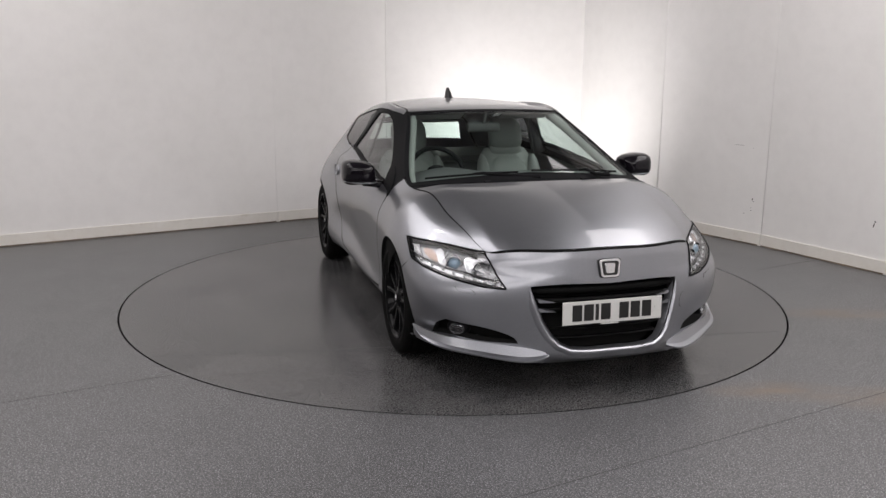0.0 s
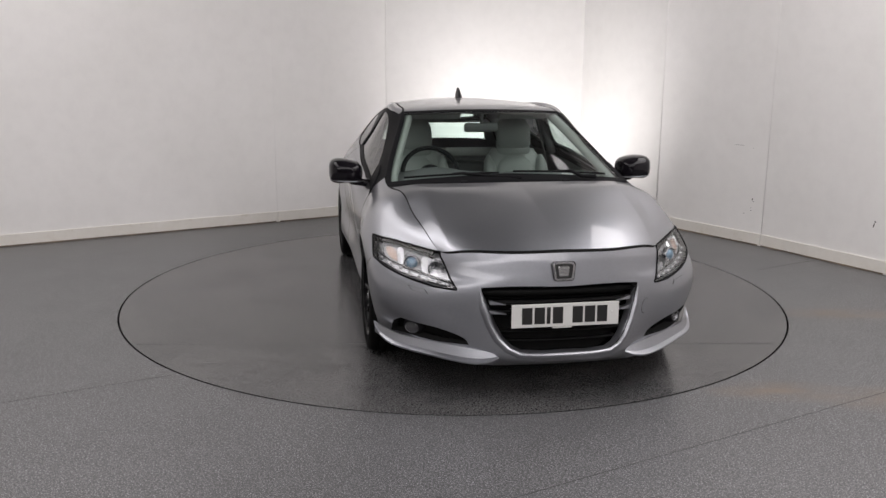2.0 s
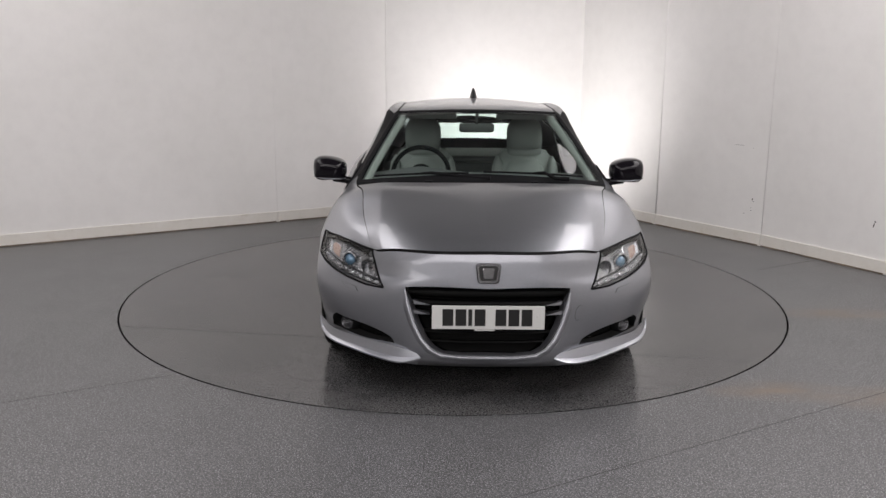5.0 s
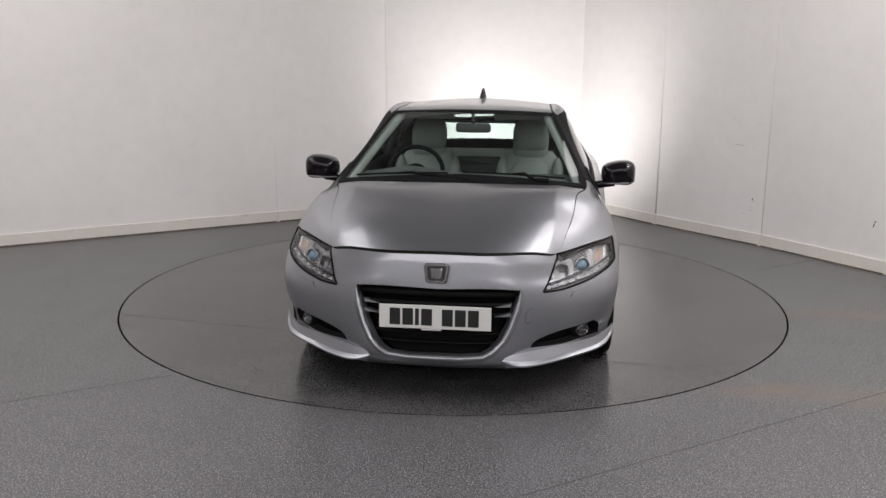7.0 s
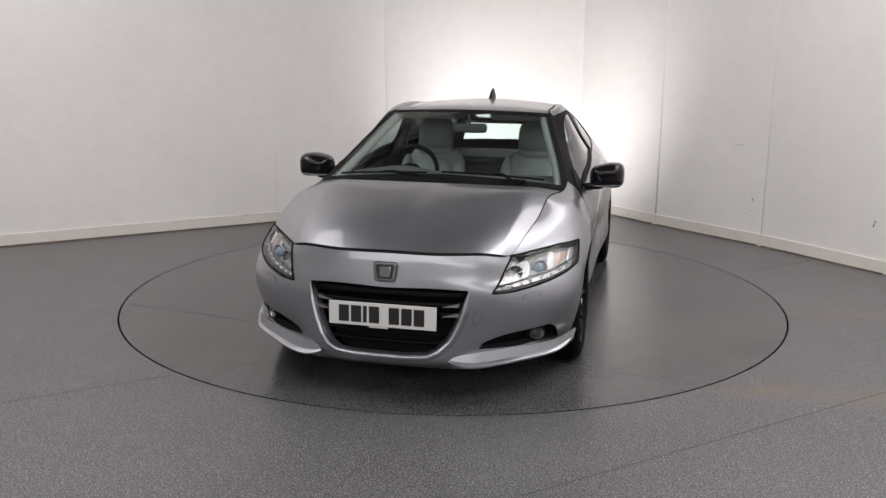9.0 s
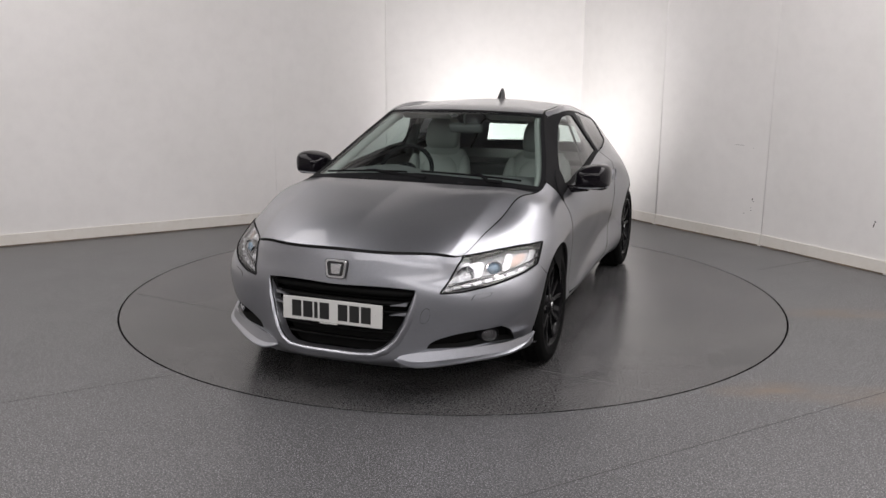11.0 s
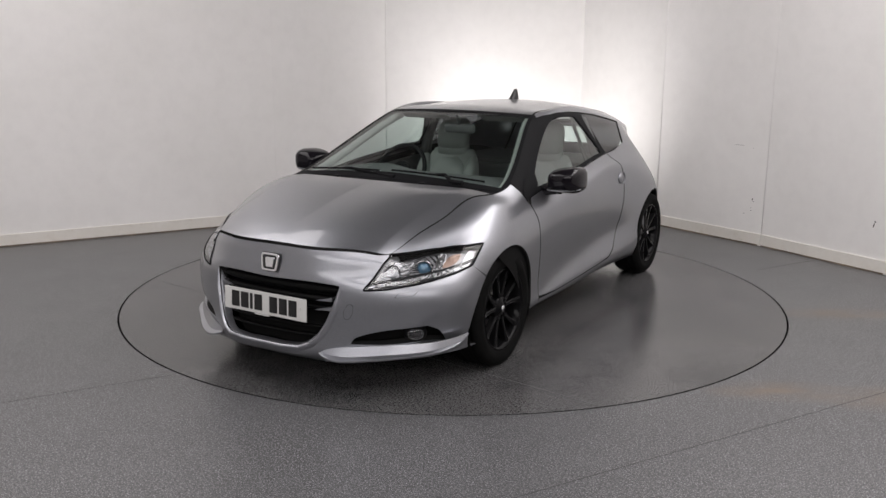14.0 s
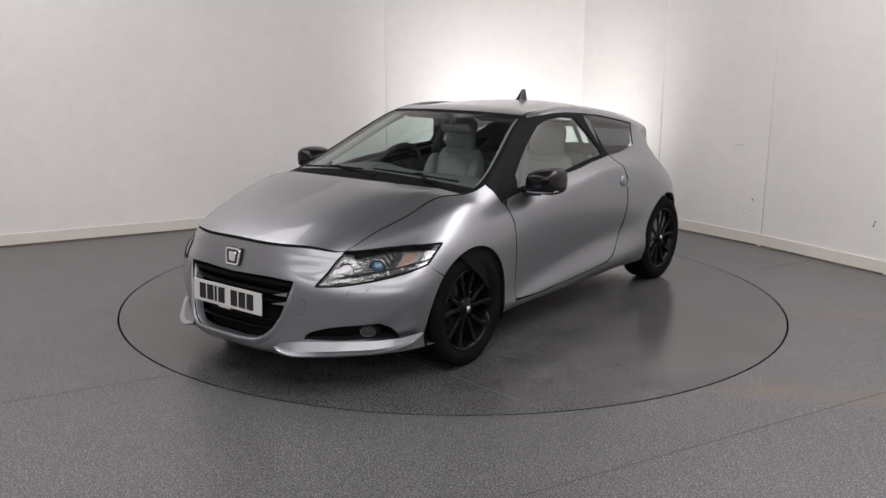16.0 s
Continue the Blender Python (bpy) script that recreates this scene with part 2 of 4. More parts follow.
def build_room():
    bm = bmesh.new()
    fl = new("floor", bpy.data.meshes.new("floor"))
    outer = [bm.verts.new((x, y, -0.0005)) for x, y in ((-7.2, -8.6), (4.8, -8.6), (4.8, 4.6), (-7.2, 4.6))]
    hole = [bm.verts.new((2.2105 * math.cos(2 * math.pi * k / 160), 2.2105 * math.sin(2 * math.pi * k / 160), -0.0005)) for k in range(160)]
    es = [bm.edges.new((r[i], r[(i + 1) % len(r)])) for r in (outer, hole) for i in range(len(r))]
    bmesh.ops.triangle_fill(bm, use_beauty=True, edges=es, normal=(0, 0, 1))
    low = [bm.verts.new((v.co.x, v.co.y, -0.06)) for v in hole]
    for i in range(160):
        bm.faces.new((hole[i], hole[(i + 1) % 160], low[(i + 1) % 160], low[i]))
    bm.to_mesh(fl.data)
    bm.free()
    fl.data.materials.append(floor_vinyl)
    fl.data.materials.append(dark_gap)
    # wall of the hole coloured near-black, so the gap stays dark
    for p in fl.data.polygons:
        p.material_index = 1 if abs(p.normal.z) < 0.5 else 0
    tagged(fl, "grey speckled vinyl safety flooring with faint joints", "floor", kind="structure")
    # pit under the turntable edge
    bm = bmesh.new()
    bmesh.ops.create_circle(bm, cap_ends=True, segments=96, radius=2.3)
    bmesh.ops.translate(bm, verts=bm.verts, vec=(0, 0, -0.06))
    pit = part("turntable_pit", bm, dark_gap)
    tagged(pit, "dark recess below the turntable rim", "pit", kind="structure")

    n = len(BACK)
    for i in range(n):
        (x0, y0), (x1, y1) = BACK[i], BACK[(i + 1) % n]
        d = Vector((x1 - x0, y1 - y0, 0))
        ln = d.length
        d.normalize()
        m = Matrix(((d.x, -d.y, 0, x0), (d.y, d.x, 0, y0), (0, 0, 1, 0), (0, 0, 0, 1)))
        side = 1 if (Vector((x0, y0, 0)) + Vector((x1, y1, 0))).dot(Vector((-d.y, d.x, 0))) > 0 else -1
        bm = bmesh.new()
        box(bm, 0.0003, 0 if side > 0 else -0.12, 0.0, ln - 0.0003, 0.12 if side > 0 else 0, ROOM_HEIGHT)
        bmesh.ops.transform(bm, matrix=m, verts=bm.verts)
        # unseen wall behind the camera, made dark to deepen the reflections
        behind = max(y0, y1) < -3.0
        w = part("wall_panel_%d" % (i + 1), bm, unseen_wall_dark if behind else wall_paint)
        tagged(w, "unseen dark grey wall added to keep the car's lower reflections dark" if behind else "white painted board wall panel with light scuffs", "wall", "" if behind else "curved white wall", "structure")
        bm = bmesh.new()
        box(bm, 0.002, -0.014 if side > 0 else 0.0, 0.0, ln - 0.002, 0.0 if side > 0 else 0.014, 0.105, 0.003)
        bmesh.ops.transform(bm, matrix=m, verts=bm.verts)
        b = part("baseboard_%d" % (i + 1), bm, base_paint)
        tagged(b, "scuffed off-white skirting board with brown grime", "baseboard", "skirting", "structure")
        bm = bmesh.new()
        box(bm, 0.02, -0.022 if side > 0 else 0.0142, 0.0, ln - 0.02, -0.0142 if side > 0 else 0.022, 0.012, 0.002)
        bmesh.ops.transform(bm, matrix=m, verts=bm.verts)
        tagged(part("trim_seal_%d" % (i + 1), bm, grime), "grimy brown sealant bead along the floor edge", "sealant", "floor edge sealant", "structure")
    bm = bmesh.new()
    box(bm, -7.2, -8.6, ROOM_HEIGHT, 4.8, 4.6, ROOM_HEIGHT + 0.1)
    tagged(part("ceiling", bm, ceiling_paint), "dark studio ceiling above the lamps", "ceiling", kind="structure")


build_room()


def build_turntable():
    top = new("turntable")
    bm = bmesh.new()
    lathe(bm, [(0.0, 0.0), (2.0, 0.0), (2.199, 0.0), (2.1995, -0.001)], "Z", 160)
    part("disc", bm, disc_vinyl, top)
    # disc side coloured near-black, so the gap round it stays dark
    bm = bmesh.new()
    lathe(bm, [(2.1995, -0.001), (2.1995, -0.05)], "Z", 160)
    part("edge_band", bm, dark_gap, top, "dark edge band")
    bm = bmesh.new()
    box(bm, -1.82, -0.002, 0.0, 1.82, 0.002, 0.0008)
    bmesh.ops.transform(bm, matrix=pose(-0.185, -1.172, 0, 0, 0, -8.5), verts=bm.verts)
    part("weld_seam", bm, seam_dark, top)
    tagged(top, "round turntable flush with the floor in grey speckled vinyl", "turntable")
    return top


turntable = build_turntable()

# ---------------- car ----------------
# Body skin: cross sections (x outwards, y backwards, z up) from sill to roof edge, spline through them.
car = new("car")
tagged(car, "silver-grey metallic three-door hatchback coupe with black wheels and mirrors", "car")
STATIONS = []


def station(*p):
    STATIONS.append(np.array(p, float).reshape(-1, 3))


# nose centre, grille corner, lamp inner end, lamp middle, front corner
station(0, -2.02, .165, 0, -2.092, .225, 0, -2.06, .37, 0, -2.022, .54, 0, -2.010, .60, 0, -2.000, .65, 0, -1.994, .675, 0, -1.987, .700)
station(.22, -2.01, .165, .22, -2.08, .225, .235, -2.045, .37, .25, -2.008, .54, .25, -1.996, .60, .25, -1.985, .65, .25, -1.979, .674, .25, -1.971, .697)
station(.42, -1.96, .165, .43, -1.968, .24, .44, -1.970, .37, .47, -1.942, .52, .467, -1.917, .58, .461, -1.902, .635, .456, -1.894, .663, .447, -1.884, .690)
station(.62, -1.82, .175, .642, -1.822, .25, .660, -1.838, .36, .670, -1.818, .51, .645, -1.765, .60, .601, -1.760, .647, .572, -1.774, .665, .547, -1.791, .679)
station(.77, -1.62, .18, .784, -1.622, .27, .816, -1.645, .37, .838, -1.637, .50, .80, -1.575, .62, .72, -1.555, .70, .660, -1.585, .731, .597, -1.625, .748)
# arch front, front wheel, door front, door, B-post
station(.835, -1.45, .19, .85, -1.45, .28, .866, -1.45, .40, .872, -1.43, .53, .857, -1.40, .65, .79, -1.36, .752, .72, -1.38, .794, .636, -1.40, .815)
station(.855, -1.17, .19, .87, -1.17, .29, .882, -1.17, .42, .886, -1.17, .55, .872, -1.15, .68, .81, -1.12, .808, .745, -1.14, .856, .666, -1.170, .881)
station(.80, -.80, .19, .836, -.80, .245, .836, -.80, .335, .850, -.80, .54, .842, -.80, .70, .806, -.81, .795, .768, -.82, .868, .704, -.85, .924)
station(.79, -.45, .19, .836, -.45, .248, .816, -.45, .348, .842, -.45, .545, .850, -.45, .762, .785, -.45, .868, .656, -.37, 1.078, .548, -.285, 1.208)
station(.79, .05, .19, .838, .05, .268, .808, .05, .402, .838, .05, .585, .846, .05, .836, .775, .05, .925, .618, .05, 1.222, .508, .05, 1.270)
station(.79, .55, .19, .850, .55, .28, .820, .55, .425, .840, .55, .62, .832, .55, .866, .745, .55, .962, .566, .55, 1.220, .49, .55, 1.275)
# rear wheel, tail side, rear corner, rear centre
station(.845, 1.26, .20, .865, 1.26, .31, .873, 1.26, .45, .866, 1.26, .58, .832, 1.26, .76, .675, 1.24, .995, .55, 1.24, 1.143, .46, 1.24, 1.20)
station(.76, 1.62, .24, .77, 1.62, .34, .775, 1.62, .45, .77, 1.61, .58, .72, 1.54, .74, .565, 1.48, .94, .505, 1.57, 1.078, .44, 1.57, 1.125)
station(.55, 1.86, .26, .57, 1.88, .35, .585, 1.885, .48, .575, 1.88, .60, .545, 1.84, .75, .465, 1.73, .92, .435, 1.70, 1.04, .40, 1.69, 1.088)
station(0, 1.96, .26, 0, 1.99, .35, 0, 2.00, .48, 0, 1.99, .60, 0, 1.95, .75, 0, 1.86, .92, 0, 1.80, 1.03, 0, 1.76, 1.095)


def spline_second(values):
    """Second derivatives of the natural cubic spline through values at 0, 1, 2, ..."""
    n = len(values)
    a = np.zeros((n, n))
    r = np.zeros_like(values)
    a[0, 0] = a[-1, -1] = 1
    for i in range(1, n - 1):
        a[i, i - 1:i + 2] = (1, 4, 1)
        r[i] = 6 * (values[i - 1] - 2 * values[i] + values[i + 1])
    return np.linalg.solve(a, r.reshape(n, -1)).reshape(values.shape)


def spline(values, second, t):
    i = np.clip(np.floor(t).astype(int), 0, len(values) - 2)
    f = (t - i).reshape(-1, *[1] * (values.ndim - 1))
    g = 1 - f
    return g * values[i] + f * values[i + 1] + ((g ** 3 - g) * second[i] + (f ** 3 - f) * second[i + 1]) / 6


MIRROR = np.array([-1, 1, 1])
half = np.array(STATIONS)
ALL = np.concatenate([half[:0:-1] * MIRROR, half, half[-2:-6:-1] * MIRROR])
U0 = len(half) - 1
ALL2 = spline_second(ALL)
NV = half.shape[1]


def skin(u, v):
    """Points of the body skin; u runs round the car from the nose centre to the left, v from sill to roof edge."""
    u, v = np.atleast_1d(np.asarray(u, float)), np.atleast_1d(np.asarray(v, float))
    rings = spline(ALL, ALL2, u + U0).transpose(1, 0, 2)
    i = np.clip(np.floor(v).astype(int), 0, NV - 2)
    f = (v - i)[:, None]
    k = np.arange(len(u))
    second = spline_second(rings)
    g = 1 - f
    return g * rings[i, k] + f * rings[i + 1, k] + ((g ** 3 - g) * second[i, k] + (f ** 3 - f) * second[i + 1, k]) / 6


def skin_normal(u, v, e=0.01):
    u, v = np.atleast_1d(np.asarray(u, float)), np.atleast_1d(np.asarray(v, float))
    a = skin(u + e, v) - skin(u - e, v)
    b = skin(u, np.minimum(v + e, NV - 1)) - skin(u, np.maximum(v - e, 0))
    n = np.cross(a, b)
    return n / np.maximum(np.linalg.norm(n, axis=1, keepdims=True), 1e-9)


GU, GV = np.meshgrid(np.linspace(0, 14, 561), np.linspace(0, NV - 1, 211), indexing="ij")
GU, GV = GU.ravel(), GV.ravel()
GRID = skin(GU, GV)


def locate(pairs, axes, lo, hi):
    """Skin parameters of points given in one elevation."""
    keep = np.where((GU >= lo) & (GU <= hi))[0]
    out = []
    for p in pairs:
        k = keep[np.argmin(((GRID[keep][:, axes] - p) ** 2).sum(1))]
        u, v = GU[k], GV[k]
        for _ in range(4):
            q = skin(u, v)[0][axes]
            j = np.stack([(skin(u + .005, v)[0][axes] - q) / .005, (skin(u, v - .005)[0][axes] - q) / -.005], 1)
            if abs(np.linalg.det(j)) < 1e-6:
                break
            d = np.linalg.solve(j, np.asarray(p) - q)
            u, v = u + np.clip(d[0], -.1, .1), np.clip(v + np.clip(d[1], -.1, .1), 0, NV - 1)
        out.append((float(u), float(v)))
    return out


def front(*pairs):
    return locate(np.array(pairs, float).reshape(-1, 2), [0, 2], 0.0, 5.4)


def side(*pairs):
    return locate(np.array(pairs, float).reshape(-1, 2), [1, 2], 3.6, 12.6)


def arc_side(yc, zc, r, a0, a1, n=24):
    return side(*[c for k in range(n + 1) for c in (yc + r * math.cos(radians(a0 + (a1 - a0) * k / n)), zc + r * math.sin(radians(a0 + (a1 - a0) * k / n)))])


def densify(loop, step=0.08):
    out = []
    for a, b in zip(loop, loop[1:] + loop[:1]):
        n = max(1, int(math.ceil(math.hypot(b[0] - a[0], b[1] - a[1]) / step)))
        out += [(a[0] + (b[0] - a[0]) * k / n, a[1] + (b[1] - a[1]) * k / n) for k in range(n)]
    return out


def smooth_loop(loop, hard=()):
    """Closed Catmull-Rom curve through the points, with some left sharp."""
    n, out = len(loop), []
    for i in range(n):
        p0, p1, p2, p3 = (np.array(loop[(i + k) % n]) for k in (-1, 0, 1, 2))
        if i in hard:
            p0 = p1
        if (i + 1) % n in hard:
            p3 = p2
        for k in range(6):
            t = k / 6
            out.append(tuple(0.5 * (2 * p1 + (p2 - p0) * t + (2 * p0 - 5 * p1 + 4 * p2 - p3) * t * t + (3 * p1 - p0 - 3 * p2 + p3) * t ** 3)))
    return out


def inside(points, loop):
    x, y = points[:, 0], points[:, 1]
    res = np.zeros(len(points), bool)
    for (x0, y0), (x1, y1) in zip(loop, loop[1:] + loop[:1]):
        c = (y0 > y) != (y1 > y)
        res ^= c & (x < (x1 - x0) * (y - y0) / (y1 - y0 + 1e-12) + x0)
    return res


from mathutils.geometry import delaunay_2d_cdt


def cover(loop, holes=(), du=0.1, dv=0.14, step=0.08):
    """Triangles inside a closed loop less its holes, in parameter space; also the border edges."""
    loops = [densify(list(l), step) for l in (loop, *holes)]
    pts, edges = [], []
    for l in loops:
        b = len(pts)
        pts += l
        edges += [(b + i, b + (i + 1) % len(l)) for i in range(len(l))]
    a = np.array(loops[0])
    gu, gv = np.meshgrid(np.arange(a[:, 0].min() + du / 2, a[:, 0].max(), du), np.arange(a[:, 1].min() + dv / 2, a[:, 1].max(), dv), indexing="ij")
    g = np.stack([gu.ravel(), gv.ravel()], 1)
    ok = inside(g, loops[0])
    for l in loops[1:]:
        ok &= ~inside(g, l)
    g = g[ok]
    border = np.array(pts)
    if len(g):
        d = np.array([((border - p) ** 2).sum(1).min() for p in g])
        g = g[d > (0.3 * min(du, dv)) ** 2]
    vs, _, fs, _, _, _ = delaunay_2d_cdt([Vector(p) for p in pts + [tuple(p) for p in g]], edges, [], 0, 1e-5)
    vs = np.array([tuple(v) for v in vs])
    c = np.array([vs[list(f)].mean(0) for f in fs])
    ok = inside(c, loops[0])
    for l in loops[1:]:
        ok &= ~inside(c, l)
    return vs, [f for f, o in zip(fs, ok) if o]


def panel(name, loop, mat, holes=(), parent=None, offset=0.0, lip=0.012, both=False, label="", du=0.1, dv=0.14, shape=None, normal=None, step=0.08):
    """A sheet cut from the skin, its edges turned inwards; both: a mirrored twin on the right."""
    shape, normal = shape or skin, normal or skin_normal
    uv, fs = cover(loop, holes, du, dv, step)
    p, n = shape(uv[:, 0], uv[:, 1]), normal(uv[:, 0], uv[:, 1])
    p = p + n * offset
    tri = np.array([list(f)[:3] for f in fs])
    fn = np.cross(p[tri[:, 1]] - p[tri[:, 0]], p[tri[:, 2]] - p[tri[:, 0]])
    flip = (fn * n[tri[:, 0]]).sum(1) < 0
    faces = [tuple(f)[::-1] if b else tuple(f) for f, b in zip(fs, flip)]
    count = {}
    for f in faces:
        for i in range(len(f)):
            count[(f[i], f[(i + 1) % len(f)])] = 1
    rim = [e for e in count if (e[1], e[0]) not in count]
    verts, norms = [tuple(q) for q in p], [tuple(q) for q in n]
    if lip:
        low = {}
        for a, b in rim:
            for k in (a, b):
                if k not in low:
                    low[k] = len(verts)
                    verts.append(tuple(p[k] - n[k] * lip))
                    norms.append(tuple(n[k]))
            faces.append((b, a, low[a], low[b]))
    first_lip = len(fs)
    made = []
    for s in ((1, -1) if both else (1,)):
        q = [(v[0] * s, v[1], v[2]) for v in verts]
        m = [(v[0] * s, v[1], v[2]) for v in norms]
        ob = mesh_object(name, q, faces if s > 0 else [f[::-1] for f in faces], mat, parent or car, True, m)
        # lips of painted panels take a near-black that stands for shade
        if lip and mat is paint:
            ob.data.materials.append(seam_shade)
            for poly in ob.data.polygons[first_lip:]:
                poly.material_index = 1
        if label:
            ob["label"] = label
        made.append(ob)
    return made


def mirrored(uv):
    return [(-u, v) for u, v in uv][::-1]


# ---- outlines, front elevation (x, z) and side elevation (y, z) ----
lamp_bottom = [(2.1, 3.05), (2.57, 3.12), (3.1, 3.32), (3.66, 3.6), (4.1, 3.76), (4.39, 3.81)]
lamp_outer = [(4.66, 4.1), (4.96, 4.40)]
lamp_top = [(4.4, 4.62), (4.12, 4.78), (3.82, 4.95), (3.52, 5.3), (3.34, 5.72), (3.0, 6.93)]
lamp_loop = lamp_bottom + lamp_outer + lamp_top + [(2.36, 4.33)]
grille_half = front(.386, .540, .383, .52, .362, .45, .335, .37, .302, .31, .262, .272, .215, .252, .12, .247)
grille_loop = grille_half + front(0.0, .246) + mirrored(grille_half) + front(0, .545)
vent_loop = smooth_loop([(2.03, 1.2), (2.17, 1.5), (2.72, 1.8), (3.43, 1.9), (3.7, 1.54), (3.9, .82), (3.3, 1.12), (2.58, 1.15)], (0, 3, 5))
seam_arch = side(-1.433, .547)
arch_f = arc_side(-1.174, .300, .347, 136, -8, 26)

# bumper with the nose panel, one piece across the front
low_front = [(5.05, 0.0), (4.0, 0.0), (3.0, 0.0), (2.0, 0.0), (1.0, 0.0)]
arch_up = arc_side(-1.174, .300, .347, 196, 137, 12)
bumper_half = [(0.0, 0.0)] + low_front[::-1] + arch_up + lamp_bottom[::-1] + [(2.36, 4.33)] + [(2.98, 7.0), (2.0, 7.0), (1.0, 7.0)]
bumper_loop = bumper_half + [(0.0, 7.0)] + mirrored(bumper_half[1:])
panel("front_bumper", bumper_loop, paint, [grille_loop, vent_loop, mirrored(vent_loop)], lip=0.045, du=0.07, dv=0.1, step=0.05)

# wings between lamp, wheel arch, door and bonnet
sail_low = side(-.815, .818)
wing_loop = [(3.04, 6.96)] + lamp_top[::-1][1:] + [lamp_outer[1], lamp_outer[0], lamp_bottom[-1]] + seam_arch + arch_f + side(-.80, .20) + [(7.2, 0.0)] \
    + side(-.700, .20, -.705, .30, -.717, .427, -.743, .625, -.786, .80) + sail_low + side(-.835, .86) + [(6.98, 6.9), (6.6, 7.0), (6.0, 7.0), (5.0, 7.0), (4.0, 7.0), (3.35, 7.0)]
panel("front_wing", wing_loop, paint, both=True, lip=0.014)

# doors
door_loop = side(-.696, .262, -.709, .427, -.735, .625, -.775, .80, -.75, .832, -.45, .866, -.07, .908, .30, .948, .545, .966, .60, .90, .625, .76, .640, .64,
                 .620, .526, .555, .40, .48, .325, .385, .284, .20, .270, -.1, .258, -.45, .248)
panel("door", door_loop, paint, both=True, lip=0.014)
sill_loop = [(7.3, 0.0)] + side(-.690, .245, -.45, .240, -.1, .250, .20, .262, .39, .276, .49, .317, .565, .40, .619, .491, .70, .4835, .927, .371) + side(.925, .24) + [(10.55, 0.0), (10.0, 0.0), (9.0, 0.0), (8.0, 0.0)]
panel("side_sill", sill_loop, paint, both=True, lip=0.03, offset=-.0012)

# rear quarter with roof rail: behind the door, round the quarter window, over the side window
window_top = side(-.30, 1.155, -.19, 1.222, -.05, 1.252, .12, 1.258, .33, 1.250, .545, 1.235)
quarter_loop = side(.929, .3685, .705, .4805, .624, .488, .632, .53, .652, .64, .637, .76, .612, .90, .558, .966) + side(.72, .975, .905, .996, 1.00, 1.01, 1.245, 1.137) \
    + side(1.0, 1.178, .75, 1.215) + window_top[::-1][:-2] + [(8.30, 6.78), (8.33, 7.0), (9.0, 7.0), (9.5, 7.0), (10.5, 7.0), (11.3, 7.0), (12.0, 7.0), (12.55, 7.0), (12.55, 5.0), (12.55, 2.0), (12.55, 0.0), (12.0, 0.0), (11.75, 0.0)] \
    + arc_side(1.262, .300, .347, -14, 168, 30)
panel("rear_quarter", quarter_loop, paint, both=True, lip=0.014)

# tailgate and rear bumper
panel("tailgate", [(12.57, 3.2), (12.57, 7.0), (14.0, 7.0), (15.43, 7.0), (15.43, 3.2), (14.0, 3.2)], paint,
      [[(13.0, 4.9), (13.0, 6.3), (14.0, 6.3), (15.0, 6.3), (15.0, 4.9), (14.0, 4.9)]], lip=0.014)
panel("rear_glass_lower", [(13.02, 4.92), (13.02, 6.28), (14.0, 6.28), (14.98, 6.28), (14.98, 4.92), (14.0, 4.92)], glass, offset=-0.006, lip=0)
panel("rear_bumper", [(12.57, 0.0), (12.57, 3.17), (14.0, 3.17), (15.43, 3.17), (15.43, 0.0), (14.0, 0.0)], paint, lip=0.02)

# side windows
win_loop = side(-.68, .862, -.45, .890, -.07, .932, .30, .972, .470, .982, .47, 1.03, .40, 1.13, .315, 1.222, .12, 1.238, -.05, 1.228, -.17, 1.188, -.30, 1.115, -.47, 1.012, -.62, .915)
frame_loop = side(-.81, .826, -.45, .872, -.07, .914, .30, .954, .545, .972, .545, 1.229, .33, 1.246, .12, 1.254, -.05, 1.248) \
    + [(8.28, 6.76), (8.31, 6.98), (8.0, 6.98), (7.4, 6.98), (7.02, 6.98)] + side(-.83, .87)
panel("side_window_frame", frame_loop, trim_black, [win_loop], both=True, offset=-0.003, lip=0.02, label="black window surround and front pillar")
panel("side_window", win_loop, side_glass, both=True, offset=-0.010, lip=0, label="clear side window glass")
quarter_win = side(.552, .972, .72, .982, .90, 1.002, .985, 1.02, 1.235, 1.137, 1.0, 1.172, .75, 1.209, .552, 1.230)
panel("quarter_window", quarter_win, privacy, both=True, offset=-0.006, lip=0, label="dark tinted quarter window")


# ---- bonnet, windscreen, roof: sheets between four edge curves ----
def coons(front_edge, back_edge, left_edge, bulge, power=2.0, crease=0.0, carry=0.0):
    """A mirrored sheet: s from right to left edge (-1..1), t from front to back (0..1); bulge lifts the middle."""
    def point(s, t):
        s, t = np.atleast_1d(s), np.atleast_1d(t)
        a = np.abs(s)
        fr, bk, lf = front_edge(a), back_edge(a), left_edge(t)
        f0, b0 = front_edge(np.ones(1))[0], back_edge(np.ones(1))[0]
        t_, a_ = t[:, None], a[:, None]
        base = (1 - t_) * fr + t_ * bk
        lift = carry + (1 - carry) * a_ ** 2 if carry else a_
        p = base + np.concatenate([a_, a_, lift], 1) * (lf - (1 - t_) * f0 - t_ * b0)
        p = p + (1 - a_ ** power) * (4 * t_ * (1 - t_)) * np.array(bulge)
        if crease:
            x = (1 - a_) / .19
            p = p + np.array([0, 0, crease]) * (1 - np.logaddexp(0, (1 - x) * 26) / 26) * (.2 + .8 * np.clip(t_ / .16, 0, 1) ** .5)
        p[:, 0] *= np.where(s < 0, -1, 1)
        return p
    return point


